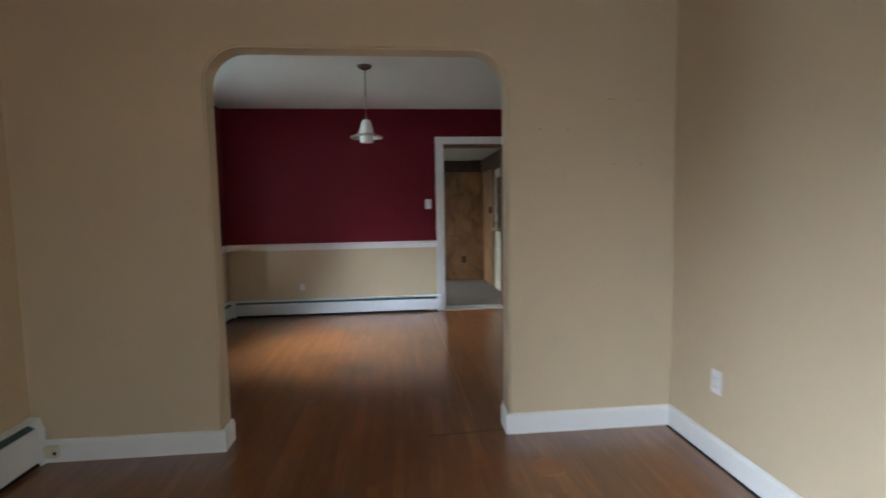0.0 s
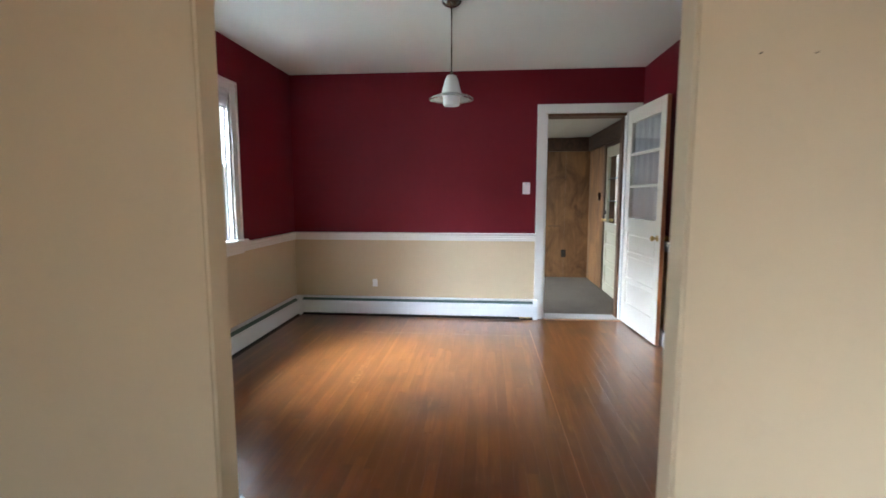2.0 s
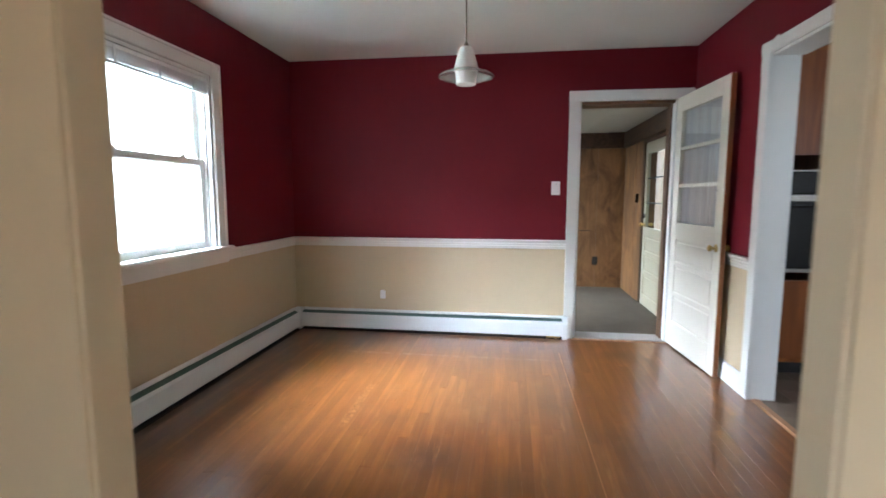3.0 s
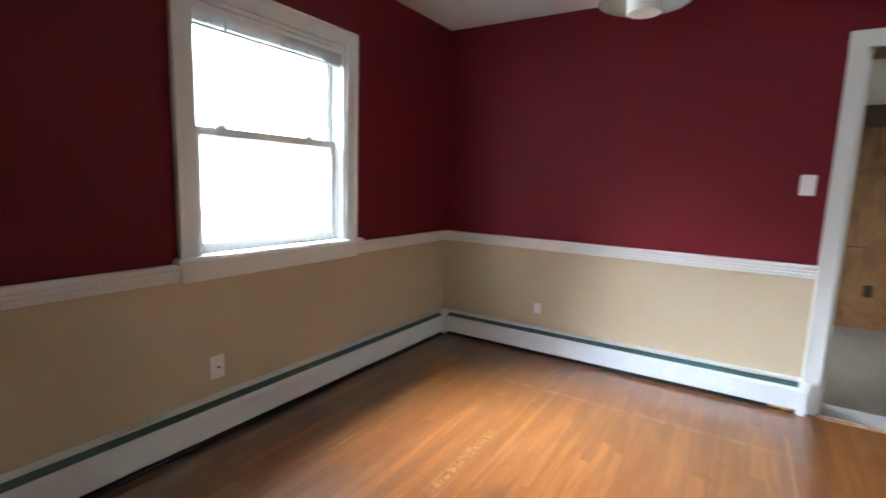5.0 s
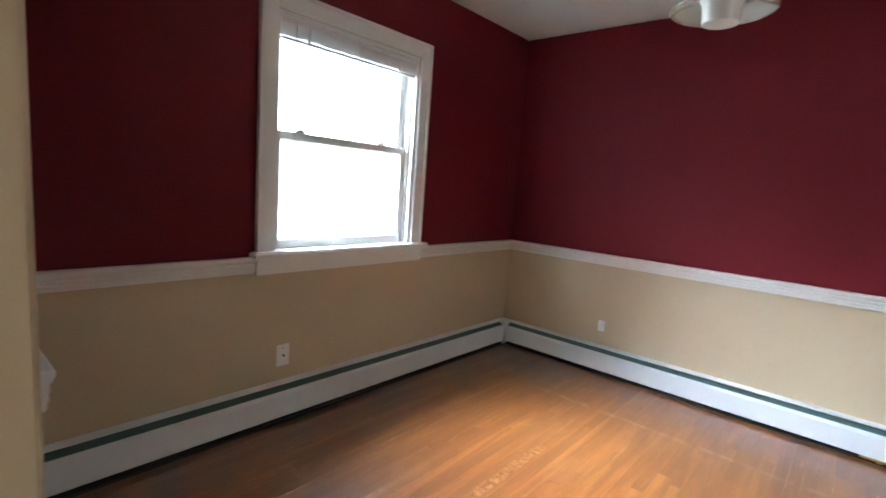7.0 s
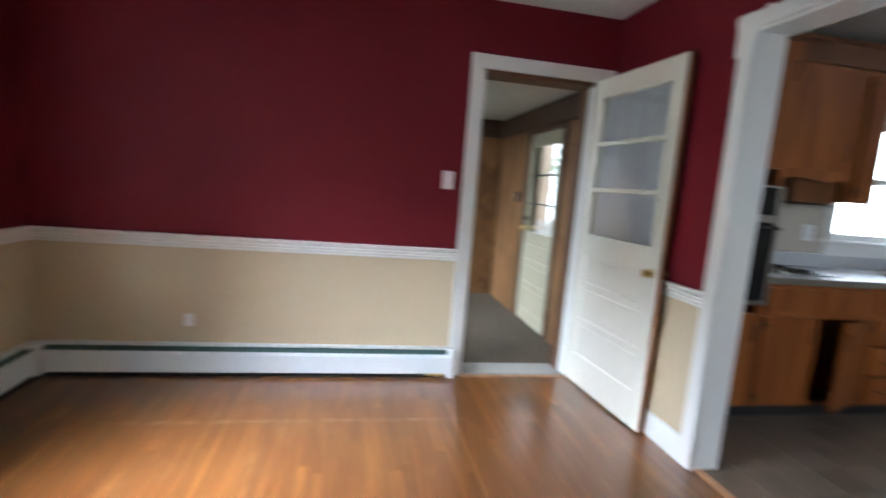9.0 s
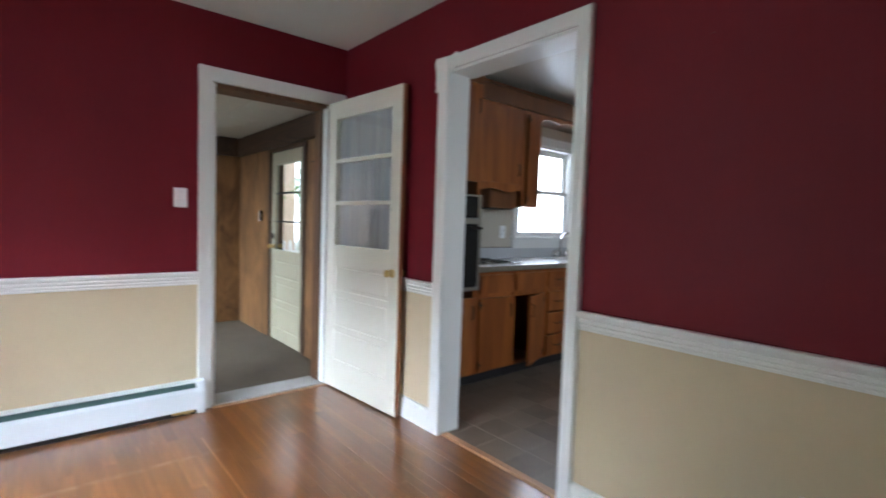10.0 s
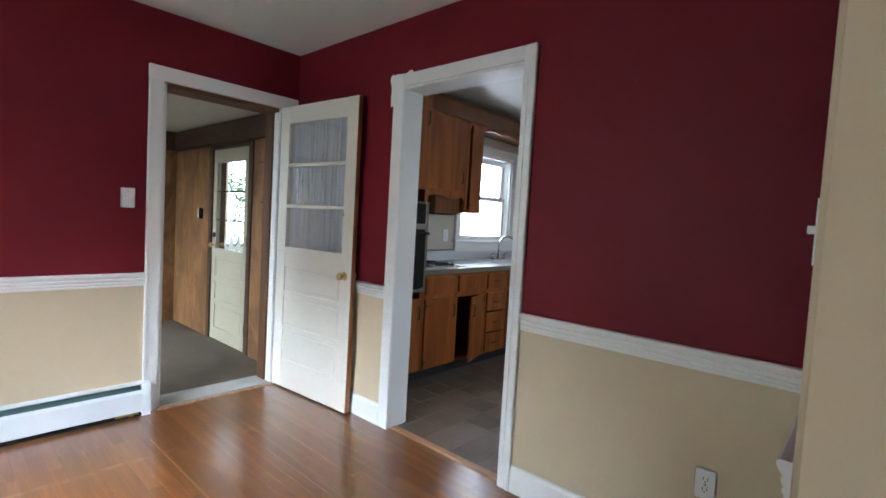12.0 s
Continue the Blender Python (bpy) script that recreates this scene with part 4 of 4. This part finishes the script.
cabinet("drawer_cabinet", 3.31, 3.635, FRONT, 0.10, 0.86, "amber wood cabinet with four drawers", [("drawer", 0.02, 0.305, a, b, 0, -1) for a, b in ((0.115, 0.285), (0.30, 0.480), (0.495, 0.665), (0.70, 0.840))], 0.60, 0.1, G)
cabinet("sink_cabinet", 3.64, 4.50, FRONT, 0.10, 0.86, "amber wood sink cabinet with two doors", [("door", 0.02, 0.42, 0.115, 0.665, 0, -1), ("door", 0.43, 0.84, 0.115, 0.665, 0, 1), ("front_panel", 0.02, 0.84, 0.70, 0.840, 0, -1)], 0.60, 0.1, G)
cabinet("base_cabinet", 4.505, KE2 - 0.005, FRONT, 0.10, 0.86, "amber wood base cabinet at the far end", [("door", 0.02, 0.48, 0.115, 0.665, 0, -1), ("door", 0.49, 0.97, 0.115, 0.665, 0, 1)], 0.60, 0.1, G)
hood_cab = cabinet("wall_cabinet", 2.50, 3.270, UP, 1.535, 2.22, "amber wood wall cabinet above the cooktop", [("door", 0.185, 0.725, 1.565, 2.19, 0, -1)], 0.33, 0, G)
n = 24
sc = [(0.03, 1.565), (0.03, 1.490)] + [(0.03 + 0.71 * k / n, 1.505 + 0.012 * math.cos(2 * math.pi * 2 * k / n)) for k in range(1, n)] + [(0.74, 1.490), (0.74, 1.565)]
part("scalloped_valance", prism(sc, 0.018, Matrix.Translation((0, -0.032, 0))), M["cab"], hood_cab, "scalloped wooden valance")
cabinet("wall_cabinet", 3.275, 3.505, UP, 1.380, 2.22, "narrow amber wood wall cabinet beside the window", [("door", 0.040, 0.205, 1.405, 2.19, 0, -1)], 0.33, 0, G)
cabinet("wall_cabinet", 4.60, KE2 - 0.005, UP, 1.32, 2.22, "amber wood wall cabinet lit by the window", [("door", 0.03, 0.43, 1.35, 2.19, 0, -1), ("door", 0.44, 0.86, 1.35, 2.19, 0, 1)], 0.33, 0, G)
n = 44
sc = [(3.506, 2.22), (3.506, 2.135)] + [(3.506 + 1.093 * k / n, 2.160 + 0.022 * abs(math.sin(math.pi * 4 * k / n)) + 0.015 * math.sin(math.pi * k / n)) for k in range(1, n)] + [(4.599, 2.135), (4.599, 2.22)]
solo("window_valance", prism(sc, 0.018, Matrix.Translation((0, UP - 0.012, 0))), M["cab"], "scalloped wooden valance above the window", "valance")
solo("trim_cabinet_crown", boxes((2.497, KE2, UP - 0.030, UP + 0.02, 2.2205, 2.350), (2.497, KE2, UP - 0.045, UP + 0.02, 2.350, 2.372), (2.497, KE2, UP + 0.02, KN, 2.2205, 2.355), (XE + 0.175, 2.497, FRONT - 0.02, KN, 2.2205, 2.37)), M["cab_dark"], "dark wood soffit board above the cabinets", "trim", kind="structure")
hood = thing("range_hood", (2.925, 5.640, 1.352), 0, "dark brown range hood under the cabinet", "range hood")
part("body", boxes((0, 0.335, 0, 0.293, 0.01, 0.180), bevel=0.006, seg=2), M["cab_dark"], hood)
part("grille", boxes((0.02, 0.315, 0.02, 0.27, 0, 0.012)), M["dark"], hood)

oven = thing("wall_oven", (1.985, FRONT - 0.034, 0.735), 0, "black glass wall oven with chrome trim", "oven")
part("body", boxes((0, 0.478, 0.0, 0.50, 0, 0.69), bevel=0.003), M["black"], oven)
part("chrome_frame", boxes((0.470, 0.505, -0.012, 0, 0, 0.69), (0.0, 0.470, -0.012, 0, 0.675, 0.69), (0.0, 0.470, -0.012, 0, 0, 0.030), bevel=0.003), M["chrome"], oven)
part("control_panel", boxes((0.0, 0.468, -0.016, -0.001, 0.530, 0.673), bevel=0.004), M["black"], oven)
part("oven_door", boxes((0.0, 0.466, -0.030, -0.001, 0.035, 0.470), bevel=0.006, seg=2), M["black"], oven, "black glass oven door")
part("door_trim", boxes((0.0, 0.468, -0.026, -0.001, 0.478, 0.524), bevel=0.004), M["chrome"], oven)
part("handle", tube([(0.02, -0.030, 0.455), (0.03, -0.062, 0.452), (0.46, -0.062, 0.452), (0.475, -0.030, 0.455)], 0.010, 10), M["black"], oven)

top = thing("worktop", (0, 0, 0), 0, "grey laminate worktop with low backsplash", "worktop")
SX0, SX1, SY0, SY1 = 3.74, 4.40, 5.42, 5.76
part("slab", boxes((2.499, SX0, FRONT - 0.03, KN, 0.862, 0.902), (SX1, KE2, FRONT - 0.03, KN, 0.862, 0.902), (SX0, SX1, FRONT - 0.03, SY0, 0.862, 0.902), (SX0, SX1, SY1, KN, 0.862, 0.902)), M["counter"], top)
part("front_edge", boxes((2.499, KE2, FRONT - 0.036, FRONT - 0.0302, 0.860, 0.903), bevel=0.002), M["chrome"], top)
part("backsplash", boxes((2.499, KE2, KN - 0.020, KN, 0.9025, 1.000), bevel=0.003), M["counter"], top)
part("splash_trim", boxes((2.499, KE2, KN - 0.024, KN, 1.0005, 1.008)), M["chrome"], top)
sink = thing("kitchen_sink", (SX0, SY0, 0.902), 0, "white enamel drop-in kitchen sink", "sink")
w, d = SX1 - SX0, SY1 - SY0
part("rim", boxes((-0.015, w + 0.015, -0.015, 0.012, 0, 0.008), (-0.015, w + 0.015, d - 0.012, d + 0.015, 0, 0.008), (-0.015, 0.012, 0.012, d - 0.012, 0, 0.008), (w - 0.012, w + 0.015, 0.012, d - 0.012, 0, 0.008), bevel=0.003), M["plastic"], sink)
part("basin", boxes((0, 0.012, 0, d, -0.17, 0), (w - 0.012, w, 0, d, -0.17, 0), (0.012, w - 0.012, 0, 0.012, -0.17, 0), (0.012, w - 0.012, d - 0.012, d, -0.17, 0), (0, w, 0, d, -0.18, -0.17)), M["plastic"], sink)
tap = thing("kitchen_faucet", (4.20, 5.835, 0.902), 0, "chrome gooseneck faucet with two handles", "faucet")
part("deck_plate", boxes((-0.13, 0.13, -0.025, 0.025, 0, 0.012), bevel=0.005, seg=2), M["chrome"], tap)
part("spout", tube([(0, 0, 0.01), (0, 0, 0.15)] + [(0.055 * (1 - math.cos(a)), -0.075 + 0.075 * math.cos(a), 0.15 + 0.11 * math.sin(a)) for a in np.linspace(0.1, math.pi * 0.93, 16)], 0.011, 12), M["chrome"], tap)
for x in (-0.10, 0.10):
    k = part("valve", lathe([(0.020, 0), (0.018, 0.03), (0.013, 0.05), (0.012, 0.06)], 16, Matrix.Translation((x, 0, 0.01))), M["chrome"], tap)
    part("lever", tube([(x, 0, 0.065), (x, -0.03, 0.072), (x, -0.055, 0.07)], 0.006, 8), M["chrome"], k)
cook = thing("cooktop", (2.56, 5.40, 0.902), 0, "chrome cooktop with black coil burners", "cooktop")
part("plate", boxes((0, 0.56, 0, 0.42, 0, 0.008), bevel=0.003), M["chrome"], cook)
for x, y, rad in ((0.13, 0.12, 0.075), (0.40, 0.12, 0.095), (0.13, 0.31, 0.095), (0.40, 0.31, 0.075)):
    pan = part("drip_pan", lathe([(rad + 0.012, 0.008), (rad + 0.012, 0.012), (rad, 0.012), (rad * 0.5, 0.009)], 24, Matrix.Translation((x, y, 0))), M["nickel"], cook)
    spiral = [(x + (0.02 + (rad - 0.02) * k / 60) * math.cos(k * 0.38), y + (0.02 + (rad - 0.02) * k / 60) * math.sin(k * 0.38), 0.018) for k in range(61)]
    part("coil", tube(spiral, 0.0045, 6), M["black"], pan)
plate_thing("wall_outlet", (3.41, KN, 1.15), 0, (-0.019, 0.019), "white outlet above the kitchen counter", 0.08, 0.12)
sash_window("window_2", Matrix.Translation(((KW[0] + KW[1]) / 2, KN, 0)), KW[1] - KW[0], KW[2], KW[3], M["white"], "white double-hung kitchen window above the sink", True, 0.085, 0.15, True)


# ---- garden ----
def leafy(name, x, y, h, spread, leaves, seed, label, trunk=True):
    """A small tree: tapered trunk, limbs, and a crown of many loose leaves."""
    r = random.Random(seed)
    t = thing(name, (x, y, -0.35), 0, label, "tree" if trunk else "shrub")
    if trunk:
        part("trunk", tube([(0, 0, 0), (0.04, 0.02, h * 0.3), (-0.03, 0.05, h * 0.62)], 0.07 + 0.012 * h, 9), M["bark"], t)
    tips = []
    for k in range(13 if trunk else 9):
        a, up = r.uniform(0, 6.28), r.uniform(0.42, 0.98) if trunk else r.uniform(0.2, 0.9)
        tip = Vector((math.cos(a) * spread * r.uniform(0.3, 1), math.sin(a) * spread * r.uniform(0.3, 1), h * up))
        tips.append(tip)
        part("limb", tube([(0, 0, h * up * 0.55 if trunk else 0.05), tip * 0.5 + Vector((0, 0, h * up * 0.33)), tip], 0.009, 5), M["bark"], t)
    bm = bmesh.new()
    for k in range(leaves):
        c = r.choice(tips) + Vector((r.gauss(0, 0.30), r.gauss(0, 0.30), r.gauss(0, 0.26))) * (spread / 1.4)
        c.z = max(c.z, 0.1)
        u = Vector((r.gauss(0, 1), r.gauss(0, 1), r.gauss(0, 1))).normalized()
        v = u.orthogonal().normalized()
        s = r.uniform(0.035, 0.075)
        bm.faces.new([bm.verts.new(c + u * s * p + v * s * q) for p, q in ((-1, 0), (-0.1, 0.45), (1, 0), (-0.1, -0.45))])
    part("crown", bm, M["leaf"], t)


for i, (x, y, h, s) in enumerate(((6.3, 13.0, 4.6, 1.5), (7.6, 17.6, 6.2, 2.2), (9.6, 21.0, 6.8, 2.4))):
    leafy("garden_tree", x, y, h, s, 1700, 20 + i, "leafy green garden tree")
for i, (x, y, h, s) in enumerate(((4.2, 10.6, 1.5, 0.9), (6.4, 10.8, 1.3, 0.9), (5.0, 12.9, 2.5, 0.9), (5.3, 15.2, 2.8, 1.1))):
    leafy("garden_shrub", x, y, h, s, 800, 40 + i, "rounded green shrub by the fence", False)
fence = thing("picket_fence", (3.6, 11.9, -0.35), -12, "white wooden picket fence", "fence")
part("rail", boxes((0, 6.0, 0, 0.03, 0.25, 0.33)), M["white"], fence)
part("rail", boxes((0, 6.0, 0, 0.03, 0.85, 0.93)), M["white"], fence)
for k in range(46):
    x = 0.02 + 0.13 * k
    part("picket", prism([(x, 0.04), (x + 0.075, 0.04), (x + 0.075, 1.08), (x + 0.0375, 1.14), (x, 1.08)], 0.018, Matrix.Translation((0, -0.02, 0))), M["white"], fence)
shed = thing("neighbour_house", (3.95, 14.2, -0.35), 0, "peach sided house beyond the garden", "house")
part("wall", boxes((0, 0.9, 0, 5.0, 0, 3.2)), M["siding"], shed)
for k in range(20):
    part("siding_board", boxes((0.9, 0.915, 0, 5.0, 0.05 + 0.155 * k, 0.20 + 0.155 * k), bevel=0.004), M["siding"], shed)
    part("siding_board", boxes((0, 0.9, -0.015, 0, 0.05 + 0.155 * k, 0.20 + 0.155 * k), bevel=0.004), M["siding"], shed)
part("roof", prism([(-0.3, 3.2), (1.2, 3.2), (0.45, 4.0)], 5.4, Matrix.Translation((0, -0.2, 0))), M["roof"], shed)

# ---- pieces: panelling, floor tiles, floor strips ----
rnd = random.Random(11)
for wall_name, axis, fixed, a, b in (("wall_den_east", "y", DE, YN + 0.172, DN - 0.014), ("wall_den_north", "x", DN, DWX, DE)):
    host, at = bpy.data.objects[wall_name], a
    while at < b - 0.02:
        wid = min(rnd.choice((0.40, 0.61, 0.61)), b - at)
        spans = [(DZ, BEAM)]
        if axis == "y" and at < EX1 + 0.075 and at + wid > EX0 - 0.075:
            lo, hi = EX0 - 0.075, EX1 + 0.075
            cuts = [(at, min(at + wid, lo), DZ, BEAM), (max(at, hi), at + wid, DZ, BEAM), (max(at, lo), min(at + wid, hi), EXT + 0.03, BEAM)]
        else:
            cuts = [(at, at + wid, DZ, BEAM)]
        for p, q, z0, z1 in cuts:
            if q - p < 0.01:
                continue
            box = (DE - 0.014, DE - 0.0005, p + 0.001, q - 0.001, z0, z1) if axis == "y" else (p + 0.001, q - 0.001, DN - 0.014, DN - 0.0005, z0, z1)
            part("pine_board", boxes(box, bevel=0.003), M["pine"], host)
        at += wid

TILE = 0.203
tile_mesh = mesh_of("vinyl_tile", boxes((0.0024, TILE - 0.0024, 0.0024, TILE - 0.0024, -0.006, 0.0), bevel=0.001), M["tile"])
for i in range(16):
    for j in range(17):
        x, y = XE + 0.055 + TILE * i, 2.6 + TILE * j
        if y + TILE > 5.50 or x + TILE > KE2:
            continue
        t = new("vinyl_tile", tile_mesh)
        t.parent = kfloor
        t.location = (x, y, 0)

STRIP = 0.0572
board_bm = boxes((0.0, STRIP - 0.0004, 0, 1, -0.012, 0.0))
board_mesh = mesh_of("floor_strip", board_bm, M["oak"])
rnd = random.Random(7)
far_verts, far_faces = [], []
x = LW - 0.08
while x < XE + 0.012:
    y = LS - 0.1
    wide = min(STRIP, XE + 0.015 - x)
    stop = YN - 0.041 if D0 < x < D1 else YN - 0.002
    while y < stop - 0.02:
        length = min(rnd.choice((0.55, 0.75, 0.95, 1.2, 1.5)) * rnd.uniform(0.9, 1.1), stop - y)
        if stop - y - length < 0.12:
            length = stop - y
        dz = rnd.uniform(-0.0004, 0.0)
        if y + length > 2.40:
            o = new("floor_strip", board_mesh)
            o.parent = floor
            o.location, o.scale = (x, y, dz), (wide / STRIP, length - 0.0008, 1)
        else:
            k, e = len(far_verts), 0.0005
            y1 = y + length - 0.0008
            far_verts += [(x, y, dz - e), (x + e, y, dz), (x + wide - e, y, dz), (x + wide - 0.0003, y, dz - e), (x, y1, dz - e), (x + e, y1, dz), (x + wide - e, y1, dz), (x + wide - 0.0003, y1, dz - e)]
            far_faces += [(k, k + 1, k + 5, k + 4), (k + 1, k + 2, k + 6, k + 5), (k + 2, k + 3, k + 7, k + 6)]
        y += length
    x += STRIP
strip_mat = paint("pale_filler", (0.27, 0.115, 0.043), 0.35, 0.1, 60, 0.05)
for name, (p, q), wide, mat in (("filler_strip", ((0.708, 5.60), (0.730, 2.95)), 0.008, strip_mat), ("floor_gap", ((0.45, 2.715), (0.88, 2.740)), 0.007, M["dark"])):
    d = Vector((q[0] - p[0], q[1] - p[1])).normalized()
    n = Vector((-d.y, d.x)) * wide / 2
    bm = bmesh.new()
    low = [bm.verts.new((x + s * n.x, y + s * n.y, 0.0)) for x, y, s in ((p[0], p[1], -1), (q[0], q[1], -0.6), (q[0], q[1], 0.6), (p[0], p[1], 1))]
    f = bm.faces.new(low)
    up = bmesh.ops.extrude_face_region(bm, geom=[f])
    bmesh.ops.translate(bm, verts=[g for g in up["geom"] if isinstance(g, bmesh.types.BMVert)], vec=(0, 0, 0.0009))
    bmesh.ops.recalc_face_normals(bm, faces=bm.faces)
    part(name, bm, mat, floor)
part("floor_plug", lathe([(0.078, 0.0), (0.078, 0.0010), (0.074, 0.0016)], 32, Matrix.Translation((1.005, 2.324, 0))), strip_mat, floor, "round pale wooden plug")
me = bpy.data.meshes.new("floor_strips_far")
me.from_pydata(far_verts, [], far_faces)
me.materials.append(M["oak"])
far = new("floor_strips", me)
far.parent = floor
tagged(far, "strip oak boards of the living room", kind="stuff")
